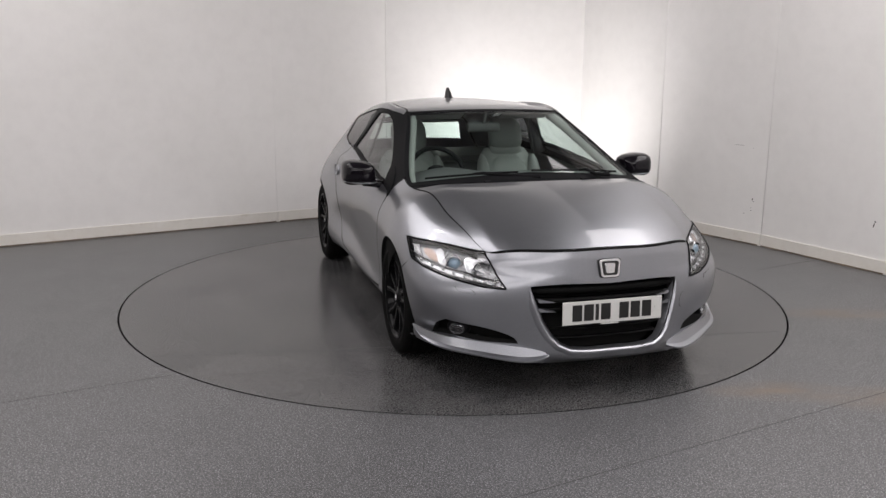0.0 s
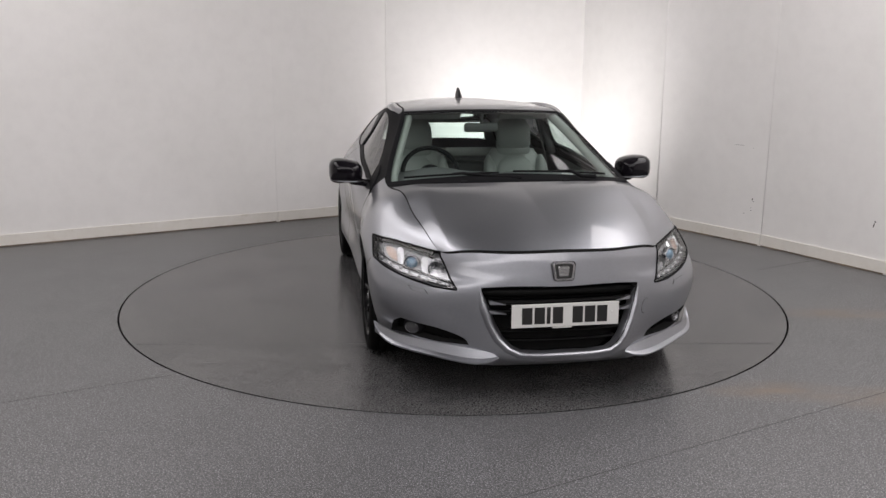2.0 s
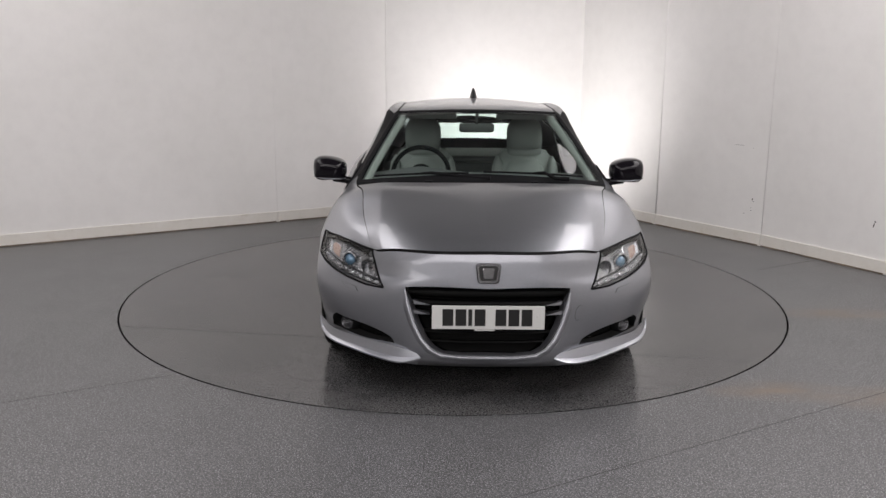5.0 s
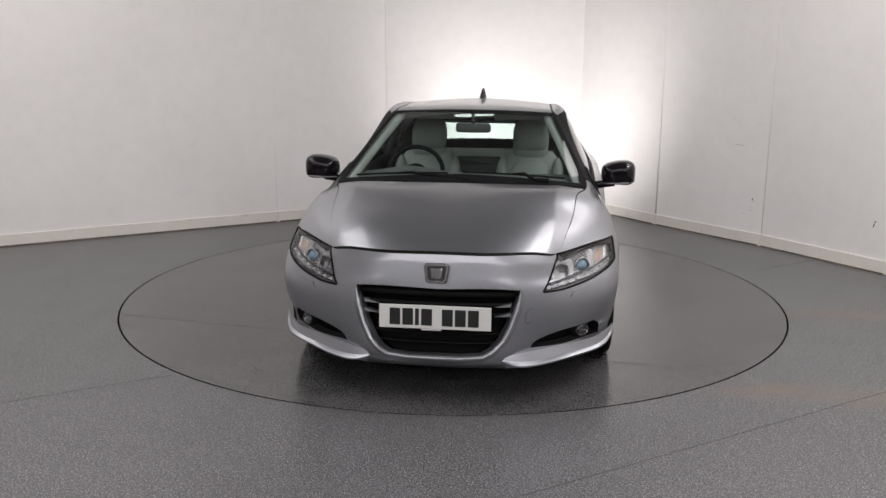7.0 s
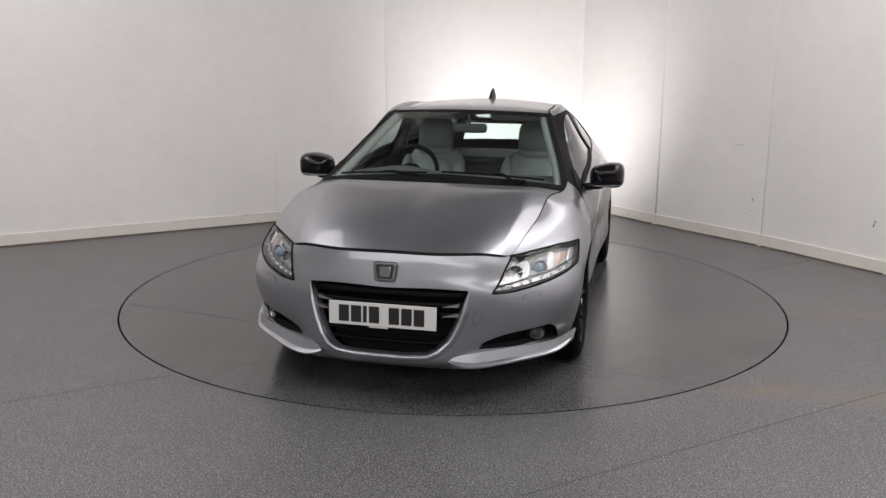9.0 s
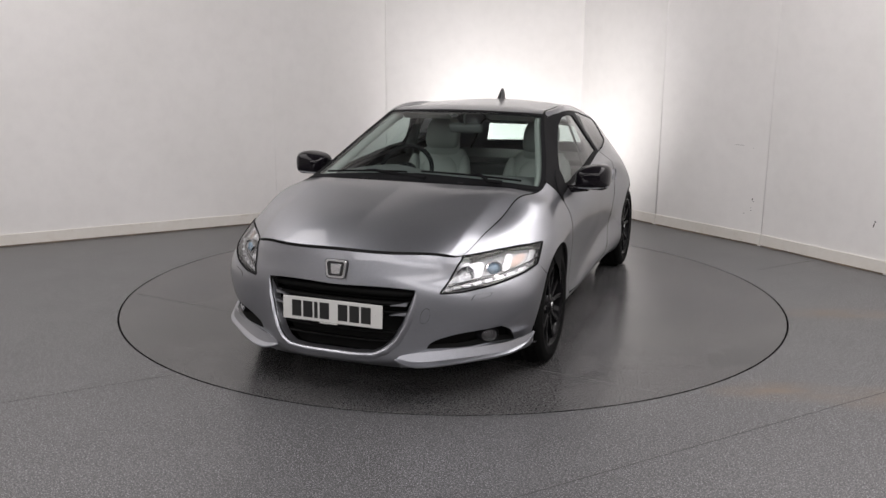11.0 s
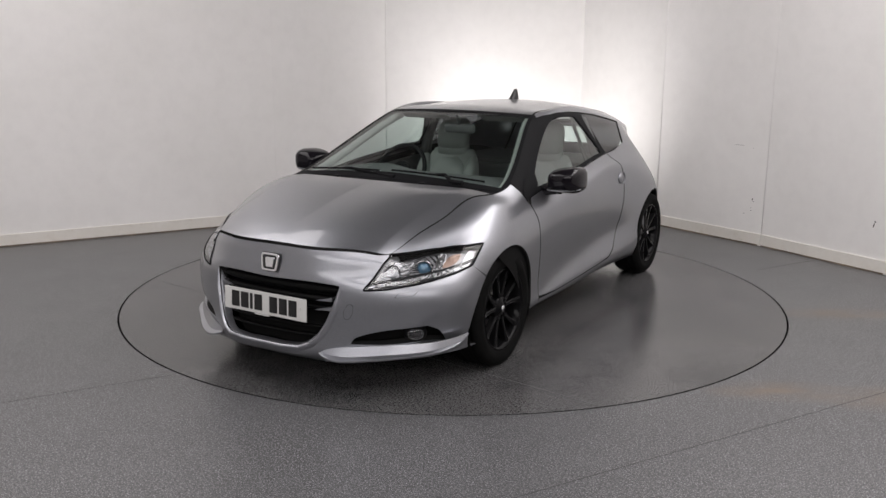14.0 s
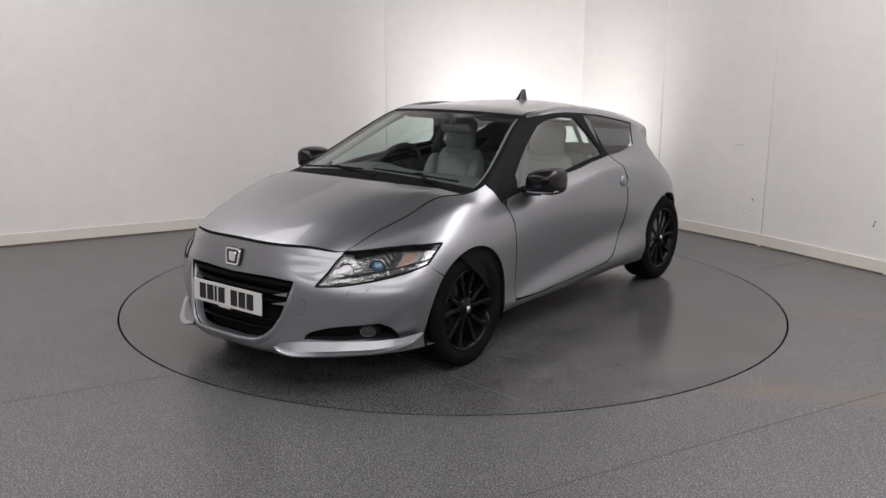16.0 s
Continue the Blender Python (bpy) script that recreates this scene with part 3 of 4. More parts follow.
def sheet_normal(shape):
    def n(s, t, e=0.004):
        s, t = np.atleast_1d(s), np.atleast_1d(t)
        a = shape(s + e, t) - shape(s - e, t)
        b = shape(s, t + e) - shape(s, t - e)
        c = np.cross(a, b)
        c = c / np.maximum(np.linalg.norm(c, axis=1, keepdims=True), 1e-9)
        return np.where(c[:, 2:] < 0, -c, c)
    return n


def through_points(*rows):
    v = np.array(rows, float).reshape(-1, 3)
    s = spline_second(v)
    return lambda a: spline(v, s, np.clip(np.asarray(a, float), -.2, 1.2) * (len(v) - 1))


def arc_edge(xe, yc, ye, zc, ze):
    """From the centre line to the edge, parabola in plan and in height."""
    return lambda a: np.stack([xe * a, yc + (ye - yc) * a ** 2, zc + (ze - zc) * a ** 2], 1)


gap_line = lambda t: skin(3.0 + np.clip(t, -.2, 1.2) * 3.5, np.full(len(t), 7.0))
bonnet_front = lambda a: skin(3.0 * np.minimum(a, 1.1), np.full(len(a), 7.0))
corner_back = skin(6.5, 7.0)[0]
bonnet_back = arc_edge(corner_back[0], -1.135, corner_back[1], .897, corner_back[2])
bonnet_shape = coons(bonnet_front, bonnet_back, gap_line, (0, -.01, .020), crease=.017)
panel("bonnet", [(-.989, .012), (0, .012), (.989, .012), (.989, .5), (.989, .99), (0, .99), (-.989, .99), (-.989, .5)], paint, shape=bonnet_shape, normal=sheet_normal(bonnet_shape),
      du=.03, dv=.05, step=.05, lip=.022, offset=.0045)

pillar_line = lambda t: skin(6.72 + np.clip(t, -.2, 1.2) * 1.55, np.full(len(t), 7.0))
pc0, pc1 = skin(6.72, 7.0)[0], skin(8.27, 7.0)[0]
screen_base = arc_edge(pc0[0], -1.04, pc0[1], .915, pc0[2])
screen_top = arc_edge(pc1[0], -.245, pc1[1], 1.268, pc1[2])
screen_shape = coons(screen_base, screen_top, pillar_line, (0, -.02, .020))
square = lambda a, t0, t1: [(-a, t0), (0, t0), (a, t0), (a, (t0 + t1) / 2), (a, t1), (0, t1), (-a, t1), (-a, (t0 + t1) / 2)]
panel("windscreen", square(.970, .075, .975), glass, shape=screen_shape, normal=sheet_normal(screen_shape), du=.08, dv=.06, step=.06, lip=0, offset=-.004, label="clear windscreen glass")
panel("windscreen_surround", square(.999, .005, .999), trim_black, [square(.965, .08, .970)], shape=screen_shape, normal=sheet_normal(screen_shape), du=.08, dv=.06, step=.05, lip=.015,
      offset=-.002, label="black screen border")
# scuttle between bonnet and screen
scuttle_shape = coons(bonnet_back, screen_base, lambda t: skin(6.5 + np.clip(t, -.2, 1.2) * .22, np.full(len(t), 7.0)), (0, 0, -.012))
panel("scuttle", square(.995, -.05, 1.05), trim_black, shape=scuttle_shape, normal=sheet_normal(scuttle_shape), du=.08, dv=.2, step=.06, lip=.03, offset=-.006, label="black plastic scuttle below the screen")

roof_line = lambda t: skin(8.28 + np.clip(t, -.2, 1.2) * 3.28, np.full(len(t), 7.0))
re = skin(11.56, 7.0)[0]
roof_back = arc_edge(re[0], re[1] + .02, re[1], re[2] + .03, re[2])
roof_shape = coons(screen_top, roof_back, roof_line, (0, 0, .032), 2.0, carry=.7)
panel("roof", square(.975, .004, .995), paint, shape=roof_shape, normal=sheet_normal(roof_shape), du=.08, dv=.04, step=.05, lip=.014)
panel("roof_ditch", square(.9995, .0, .999), trim_black, [square(.95, .02, .98)], shape=roof_shape, normal=sheet_normal(roof_shape), du=.08, dv=.04, step=.05, lip=0, offset=-.008,
      label="black roof ditch strips")
hatch_line = lambda t: skin(11.57 + np.clip(t, -.2, 1.2) * 2.0, np.full(len(t), 7.0))
hatch_back = lambda a: skin(14.0 - np.minimum(a, 1.1) * .43, np.full(len(a), 7.0))
hatch_shape = coons(roof_back, hatch_back, hatch_line, (0, 0, .01))
panel("hatch_frame", square(.99, .004, .996), gloss_black, [square(.74, .2, .86)], shape=hatch_shape, normal=sheet_normal(hatch_shape), du=.08, dv=.06, step=.05, lip=.02)
panel("rear_window", square(.742, .198, .862), glass, shape=hatch_shape, normal=sheet_normal(hatch_shape), du=.1, dv=.08, step=.06, lip=0, offset=-.004)
# dark lining inside
panel("door_lining", [(7.2, 0.2), (8.0, .2), (10.0, .2), (12.3, .2), (12.3, 4.7), (11.0, 4.7), (10.0, 4.7), (8.0, 4.7), (7.1, 4.7)], cabin_dark, both=True, offset=-.055, lip=0, du=.3, dv=.3, label="dark interior trim")
panel("roof_lining", square(.93, .03, .97), headlining, shape=roof_shape, normal=sheet_normal(roof_shape), du=.15, dv=.1, lip=0, offset=-.03, label="grey roof lining")


# ---- wheels ----
def build_wheel(name, x, y, flip):
    """Low-profile tyre on a black alloy with five twin spokes; outer side towards +x before the turn."""
    hub = new(name)
    hub.parent = car
    hub.matrix_basis = pose(x, y, 0.306, 0, 0, 180 if flip else 0)
    hub["label"] = "black alloy wheel with low-profile tyre"
    bm = bmesh.new()
    prof = [(.222, -.098), (.250, -.106), (.280, -.103), (.297, -.092), (.305, -.070)]
    for w in (-.046, -.004, .040):
        prof += [(.3058, w - .014), (.3058, w + .012), (.299, w + .014), (.299, w + .019), (.3058, w + .021)]
    prof += [(.305, .074), (.297, .094), (.282, .104), (.274, .1035), (.270, .1065), (.252, .1075), (.246, .105), (.228, .102), (.219, .096)]
    lathe(bm, prof, "X", 96)
    part("tyre", bm, rubber, hub, "black low-profile tyre", True)
    bm = bmesh.new()
    lathe(bm, [(.222, -.100), (.206, -.098), (.198, -.06), (.196, .05), (.205, .078), (.212, .090), (.220, .094), (.2225, .0985), (.217, .101), (.209, .097), (.201, .084), (.190, .05), (.190, -.09)], "X", 96)
    part("rim", bm, rim_black, hub, "gloss black rim", True)
    for k in range(5):
        for s in (-1, 1):
            bm = bmesh.new()
            secs = []
            for t in np.linspace(0, 1, 9):
                r = .040 + (.205 - .040) * t
                a = radians(72 * k + 90) + s * (radians(13) + radians(4) * t)
                w = .013 - .003 * math.sin(t * math.pi) + .004 * t
                face = .072 + .020 * t ** 2 + .008 * (1 - t)
                c, sn = math.cos(a), math.sin(a)
                tx, tz = -sn, c
                secs.append([(xx, r * c + tx * o, r * sn + tz * o) for xx, o in ((face - .034, -w * 1.1), (face - .004, -w), (face, -w * .6), (face, w * .6), (face - .004, w), (face - .034, w * 1.1))])
            loft(bm, secs)
            part("spoke", bm, rim_black, hub, "", True).data.set_sharp_from_angle(angle=radians(35))
    bm = bmesh.new()
    lathe(bm, [(.066, .02), (.066, .070), (.058, .080), (.034, .083), (.030, .090), (.0, .092)], "X", 40)
    part("hub_cap", bm, rim_black, hub, "", True)
    bm = bmesh.new()
    lathe(bm, [(.017, .0915), (.016, .0935), (.0, .0935)], "X", 24)
    part("centre_badge", bm, chrome, hub, "small silver centre badge", True)
    for k in range(5):
        a = radians(72 * k + 54)
        bm = bmesh.new()
        bmesh.ops.create_cone(bm, cap_ends=True, segments=6, radius1=.009, radius2=.008, depth=.02, matrix=pose(.070, .050 * math.cos(a), .050 * math.sin(a), 0, 90, 0))
        part("wheel_nut", bm, chrome, hub)
    bm = bmesh.new()
    lathe(bm, [(.05, .0), (.135, .0), (.135, .018), (.05, .018)], "X", 48, True)
    part("brake_disc", bm, steel, hub, "bare steel brake disc")
    return hub


for wx, wy in ((.752, -1.174), (-.752, -1.174), (.745, 1.262), (-.745, 1.262)):
    build_wheel("wheel", wx, wy, wx < 0)

for wy in (-1.174, 1.262):
    for s in (1, -1):
        bm = bmesh.new()
        secs = [[(s * x, wy + r * math.cos(radians(a)), .300 + r * math.sin(radians(a))) for a in range(-20, 201, 10)] for x, r in ((.80 if wy > 0 else .835, .352), (.78, .362), (.70, .372), (.50, .372), (.50, .05))]
        loft(bm, secs, False, False)
        part("arch_liner", bm, dark_gap, car, "", True)

# underbody and bulkheads, all dark
bm = bmesh.new()
box(bm, -.76, -.78, .165, .76, .88, .21, .02)
box(bm, -.50, -1.95, .18, .50, -.70, .215, .015)
box(bm, -.48, .80, .20, .48, 1.92, .26, .02)
part("underbody", bm, dark_gap, car, "dark underside")
# unseen dark box added in the nose, keeps the grille opening black
bm = bmesh.new()
box(bm, -.49, -1.86, .2, .49, -.9, .60, .03)
part("dark_nose_block", bm, dark_gap, car)

# ---- grille ----
def on_front(x, z, off=0.0):
    """A point on the nose at x, z, moved off along the skin's normal."""
    (u, v), = front(abs(x), z)
    p, n = skin(u, v)[0], skin_normal(u, v)[0]
    q = p + n * off
    return Vector((math.copysign(q[0], x) if x else 0.0, q[1], q[2]))


panel("grille_mesh", grille_loop, dark_gap, offset=-.085, lip=0, label="dark radiator mesh")
for z, h, mat, xe in ((.512, .016, grille_black, .372), (.466, .010, grille_black, .355), (.420, .010, grille_black, .338), (.330, .005, grille_black, .30), (.290, .005, grille_black, .27)):
    bm = bmesh.new()
    secs = []
    back = .022 if z > .45 else .045
    for x in np.linspace(-xe, xe, 25):
        p = on_front(x, z, 0)
        e = 1 - .5 * (abs(x) / xe) ** 8
        secs.append([(x, p.y + back, z - .3 * h), (x, p.y + back + .002, z + h * e), (x, p.y + .075, z + h * .9), (x, p.y + .075, z - h), (x, p.y + back + .010, z - h * e)])
    loft(bm, secs)
    part("grille_bar", bm, mat, car, "black horizontal grille bar", True)
# raised silver rim round the lower opening
rim_path = [(.388, .525), (.368, .45), (.341, .37), (.308, .308), (.268, .268), (.218, .246), (.12, .241), (0.0, .240)]
full = rim_path + [(-x, z) for x, z in rim_path[-2::-1]]
bm = bmesh.new()
secs = []
for k, (x, z) in enumerate(full):
    (x0, z0), (x1, z1) = full[max(k - 1, 0)], full[min(k + 1, len(full) - 1)]
    d = Vector((x1 - x0, z1 - z0)).normalized()
    nx, nz = d.y, -d.x
    if nz > 0 and abs(x) < .2 or nx * x < 0:
        nx, nz = -nx, -nz
    e = .25 if k in (0, len(full) - 1) else 1.0
    secs.append([on_front(x + nx * o * e, max(z + nz * o * e, .19), h * e) for o, h in ((.034, -.004), (.020, .006), (.006, .012), (.0, .010), (-.008, -.012), (-.012, -.045))])
smooth = []
for a, b in zip(secs, secs[1:]):
    smooth += [[p.lerp(q, t) for p, q in zip(a, b)] for t in (0, .33, .67)]
loft(bm, smooth + secs[-1:], False, False)
bmesh.ops.recalc_face_normals(bm, faces=bm.faces)
part("grille_rim", bm, paint, car, "silver-grey U-shaped grille rim", True)
for s in (1, -1):
    for z in (.468, .424):
        bm = bmesh.new()
        a, b, c = on_front(.352, z + .012, -.012), on_front(.348, z - .006, -.012), on_front(.272, z - .004, -.010)
        for p in (a, b, c):
            p.x *= s
        vs = [bm.verts.new(p) for p in (a, b, c)] + [bm.verts.new(p + Vector((0, .03, 0))) for p in (a, b, c)]
        bm.faces.new(vs[:3]), bm.faces.new(vs[3:][::-1])
        for i in range(3):
            j = (i + 1) % 3
            bm.faces.new((vs[i], vs[i + 3], vs[j + 3], vs[j]))
        bmesh.ops.recalc_face_normals(bm, faces=bm.faces)
        part("grille_fin", bm, paint, car, "pointed silver grille fin")

# ---- number plate: lettering as plain bars ----
plate = new("number_plate")
plate.parent = car
plate.matrix_basis = pose(0, -2.066, .421, -2, 0, 0)
plate["label"] = "white front number plate with black bars"
bm = bmesh.new()
box(bm, -.26, -.003, -.0555, .26, .003, .0555, .002)
part("plate_board", bm, plate_white, plate)
bm = bmesh.new()
box(bm, -.235, .004, -.045, .235, .03, .045, .004)
part("plate_holder", bm, grille_black, plate)
for x, w in ((-.186, .05), (-.126, .05), (-.083, .018), (-.038, .05), (.058, .05), (.118, .05), (.178, .05)):
    bm = bmesh.new()
    box(bm, x - w / 2, -.0042, -.0395, x + w / 2, -.0032, .0395)
    part("letter_bar", bm, plate_ink, plate)
bm = bmesh.new()
box(bm, -.062, -.0042, -.062, .03, -.001, -.0565)
part("dealer_strip", bm, plate_white, plate)
for x in (-.215, .225):
    bm = bmesh.new()
    bmesh.ops.create_cone(bm, cap_ends=True, segments=12, radius1=.005, radius2=.004, depth=.004, matrix=pose(x, -.0045, .006, 90, 0, 0))
    part("plate_screw", bm, plate_white, plate)

# ---- nose badge: plain chrome frame ----
def rounded_quad(w0, w1, h, r, n=6):
    """Outline of a rounded trapezoid, wider on top."""
    pts = []
    for cx, cz, a0 in ((w1 - r, h - r, 0), (-(w1 - r), h - r, 90), (-(w0 - r), -(h - r), 180), (w0 - r, -(h - r), 270)):
        pts += [(cx + r * math.cos(radians(a0 + 90 * k / n)), cz + r * math.sin(radians(a0 + 90 * k / n))) for k in range(n + 1)]
    return pts


badge = new("nose_badge")
badge.parent = car
badge.matrix_basis = pose(0, -2.0150, .617, -9, 0, 0)
badge["label"] = "chrome nose badge in a dark frame"
out, inn = rounded_quad(.047, .054, .043, .016), rounded_quad(.038, .045, .034, .012)
bm = bmesh.new()
loft(bm, [[(x * k, d, z * k) for x, z in out] for k, d in ((1.04, .006), (1.04, -.003), (1.0, -.008))] + [[(x, -.008, z) for x, z in inn], [(x, .002, z) for x, z in inn]], True, False)
part("badge_frame", bm, chrome, badge, "chrome frame")
bm = bmesh.new()
loft(bm, [[(x * 1.09, .004, z * 1.09) for x, z in out], [(x * 1.09, -.002, z * 1.09) for x, z in out]])
part("badge_back", bm, plate_ink, badge)
bm = bmesh.new()
loft(bm, [[(x * .62, .002, z * .74) for x, z in inn], [(x * .62, -.006, z * .74) for x, z in inn], [(x * .56, -.009, z * .68) for x, z in inn]])
part("badge_centre", bm, chrome, badge)

# ---- lower splitter blades, vents, fog lamps ----
edge = [(.311, -2.048, .218), (.408, -2.046, .197), (.542, -1.966, .200), (.66, -1.864, .206), (.768, -1.765, .216), (.822, -1.665, .230), (.843, -1.60, .250), (.850, -1.555, .272)]
root = [(.325, -2.030, .232), (.43, -1.985, .250), (.56, -1.895, .254), (.69, -1.795, .258), (.768, -1.715, .263), (.812, -1.635, .267), (.835, -1.585, .273), (.845, -1.555, .278)]
for s in (1, -1):
    bm = bmesh.new()
    e2, r2 = (through_points(*[c for p in q for c in p]) for q in (edge, root))
    secs = []
    for a in np.linspace(0, 1, 40):
        e, r = e2(np.array([a]))[0], r2(np.array([a]))[0]
        ins = (r - e) * np.array([1, 1, 0])
        k = .010 * min(1, 4 * (1 - a) + .1)
        low = e + np.array([0, 0, -k]) + .12 * ins
        secs.append([(s * p[0], p[1], p[2]) for p in (r + ins * .4, r, e + ins * .55 + (0, 0, .22 * (r[2] - e[2])), e + ins * .12 + (0, 0, .003), e, e + np.array([0, 0, -k * .6]), low, low + ins * .9 + (0, 0, -.01), r + ins * .5 - (0, 0, .06))])
    loft(bm, secs)
    bmesh.ops.recalc_face_normals(bm, faces=bm.faces)
    part("splitter", bm, paint, car, "silver-grey lower splitter blade", True).data.set_sharp_from_angle(angle=radians(32))
panel("vent_recess", [(u, v) for u, v in vent_loop], dark_gap, offset=-.055, lip=0, both=True, label="black fog lamp recess")
for s in (1, -1):
    fog = new("fog_lamp")
    fog.parent = car
    fog.matrix_basis = pose(s * .680, -1.772, .302, 0, 0, s * 38) @ Matrix.Diagonal((.78, .78, .56, 1))
    fog["label"] = "round front fog lamp behind clear glass"
    bm = bmesh.new()
    lathe(bm, [(.0, .030), (.018, .026), (.036, .006), (.0445, -.010), (.048, -.013), (.050, -.008), (.049, .03)], "Y", 40)
    part("fog_bowl", bm, fog_glass, fog, "", True)
    bm = bmesh.new()
    lathe(bm, [(.0, -.017), (.02, -.0165), (.036, -.014), (.044, -.010)], "Y", 32)
    part("fog_lens", bm, clear_cover, fog, "", True)
    bm = bmesh.new()
    bmesh.ops.create_uvsphere(bm, u_segments=12, v_segments=8, radius=.011)
    part("fog_bulb", bm, fog_glass, fog, "", True)
    bm = bmesh.new()
    lathe(bm, [(.050, -.012), (.056, -.009), (.075, .02), (.075, .035)], "Y", 40)
    part("fog_surround", bm, trim_black, fog, "", True)

# ---- headlamps ----
inner_chrome = smooth_loop(front(.516, .553, .536, .60, .566, .652, .632, .655, .645, .60, .625, .563))
strip = front(.506, .534, .60, .549, .70, .568, .79, .593, .842, .620, .846, .634, .79, .611, .70, .586, .60, .566, .516, .550)
amber_loop = smooth_loop(front(.752, .622, .785, .634, .792, .664, .768, .670, .750, .655))
outer_chrome = front(.806, .632, .846, .648, .838, .684, .806, .682)
mid_chrome = smooth_loop(front(.715, .600, .744, .61, .742, .668, .716, .672))
panel("lamp_housing", lamp_loop, lamp_grey, offset=-.034, lip=0, both=True, label="silver-grey headlamp housing")
lamp_edge = densify(lamp_loop, .06)
lamp_dark = smooth_loop(front(.632, .572, .632, .664, .70, .674, .735, .672, .738, .60, .70, .582))
panel("lamp_bezel", lamp_dark, lamp_black, offset=-.034, lip=.01, both=True, label="black projector bezel")
for s in (1, -1):
    bm = bmesh.new()
    rim_pts = [skin(u, v)[0] * (s, 1, 1) + skin_normal(u, v)[0] * (s, 1, 1) * .0005 for u, v in lamp_edge]
    tube(bm, rim_pts + rim_pts[:1], .0052, 6, False)
    part("lamp_rim", bm, trim_black, car, "black headlamp edge", True)
panel("lamp_reflector", inner_chrome, lamp_inner, offset=-.030, lip=.02, both=True, label="chrome inner reflector")
panel("daylight_strip", strip, lamp_inner, offset=-.018, lip=.012, both=True, label="silver daytime running light strip")
groove = front(.520, .556, .60, .572, .70, .592, .79, .617, .842, .640, .842, .646, .79, .624, .70, .599, .60, .580, .522, .565)
panel("strip_groove", groove, lamp_black, offset=-.015, lip=.01, both=True, label="black line above the light strip")
# dark line painted below the strip as its shadow
lower_line = front(.503, .527, .60, .542, .70, .561, .79, .586, .846, .612, .846, .618, .79, .593, .70, .568, .60, .549, .507, .534)
panel("strip_shadow_line", lower_line, lamp_black, offset=-.010, lip=.008, both=True, label="painted shadow line below the light strip")
panel("indicator", amber_loop, amber, offset=-.024, lip=.02, both=True, label="amber indicator")
panel("outer_reflector", outer_chrome, lamp_inner, offset=-.022, lip=.02, both=True)
panel("middle_reflector", mid_chrome, lamp_inner, offset=-.026, lip=.02, both=True)
panel("lamp_glass", lamp_loop, clear_cover, offset=.001, lip=0, both=True, label="clear headlamp cover")
for s in (1, -1):
    c = on_front(.686, .622, -.030)
    proj = new("projector")
    proj.parent = car
    proj.matrix_basis = pose(s * c.x, c.y, c.z, 0, 0, s * 30)
    proj["label"] = "bluish projector lens in a chrome ring"
    bm = bmesh.new()
    lathe(bm, [(.030, .03), (.040, .01), (.044, -.006), (.041, -.014), (.034, -.012), (.031, .0)], "Y", 40)
    part("projector_ring", bm, lamp_inner, proj, "", True)
    bm = bmesh.new()
    lathe(bm, [(.0, -.026), (.012, -.024), (.023, -.017), (.030, -.006), (.033, .004)], "Y", 32)
    part("projector_lens", bm, blue_lens, proj, "", True)
    for k in range(8):
        f = (k + .5) / 8
        x, z = .52 + (.835 - .52) * f, .543 + .079 * f ** 1.35
        p = on_front(x, z, -.016)
        bm = bmesh.new()
        bmesh.ops.create_uvsphere(bm, u_segments=10, v_segments=6, radius=.0085, matrix=Matrix.Translation((s * p.x, p.y, p.z)))
        part("daylight_led", bm, led_clear, car, "", True)
    # reflector bowl in the inner chamber
    p = on_front(.585, .607, -.022)
    bm = bmesh.new()
    lathe(bm, [(.0, .028), (.020, .020), (.034, .0), (.038, -.008)], "Y", 32)
    bmesh.ops.transform(bm, matrix=pose(s * p.x, p.y, p.z, 0, 0, s * 22), verts=bm.verts)
    part("high_beam_bowl", bm, lamp_inner, car, "", True)
# washer covers and tow-eye cover; dark sheets below stand in for shaded gaps
wash = [(2.75, 2.82), (3.10, 2.92), (3.17, 3.08), (2.80, 2.98)]
panel("washer_gap_shade", [(u, v) for u, v in wash], dark_gap, offset=.0006, lip=0, both=True, step=.03)
wc = np.mean(wash, 0)
panel("washer_cover", [tuple(wc + (np.array(p) - wc) * .93) for p in wash], paint, offset=.0022, lip=.003, both=True, step=.03, label="body-coloured headlamp washer cover")
tc = (1.92, 2.3)
circle = lambda ru, rv, n=20: [(tc[0] + ru * math.cos(2 * math.pi * k / n), tc[1] + rv * math.sin(2 * math.pi * k / n)) for k in range(n)]
panel("tow_gap_shade", circle(.096, .226), dark_gap, offset=.0005, lip=0, step=.03)
panel("tow_cover", circle(.092, .216), paint, offset=.0016, lip=.003, step=.03, label="round tow-eye cover")
# added dark sheet behind panel joints, gives the gaps their shade
panel("joint_shade_sheet", [(3.0, 5.2), (5.3, 4.0), (7.6, 0.1), (10.6, 0.1), (10.9, 4.9), (7.2, 4.8), (6.6, 6.95), (3.2, 6.95)], dark_gap, offset=-.02, lip=0, both=True, du=.2, dv=.25)

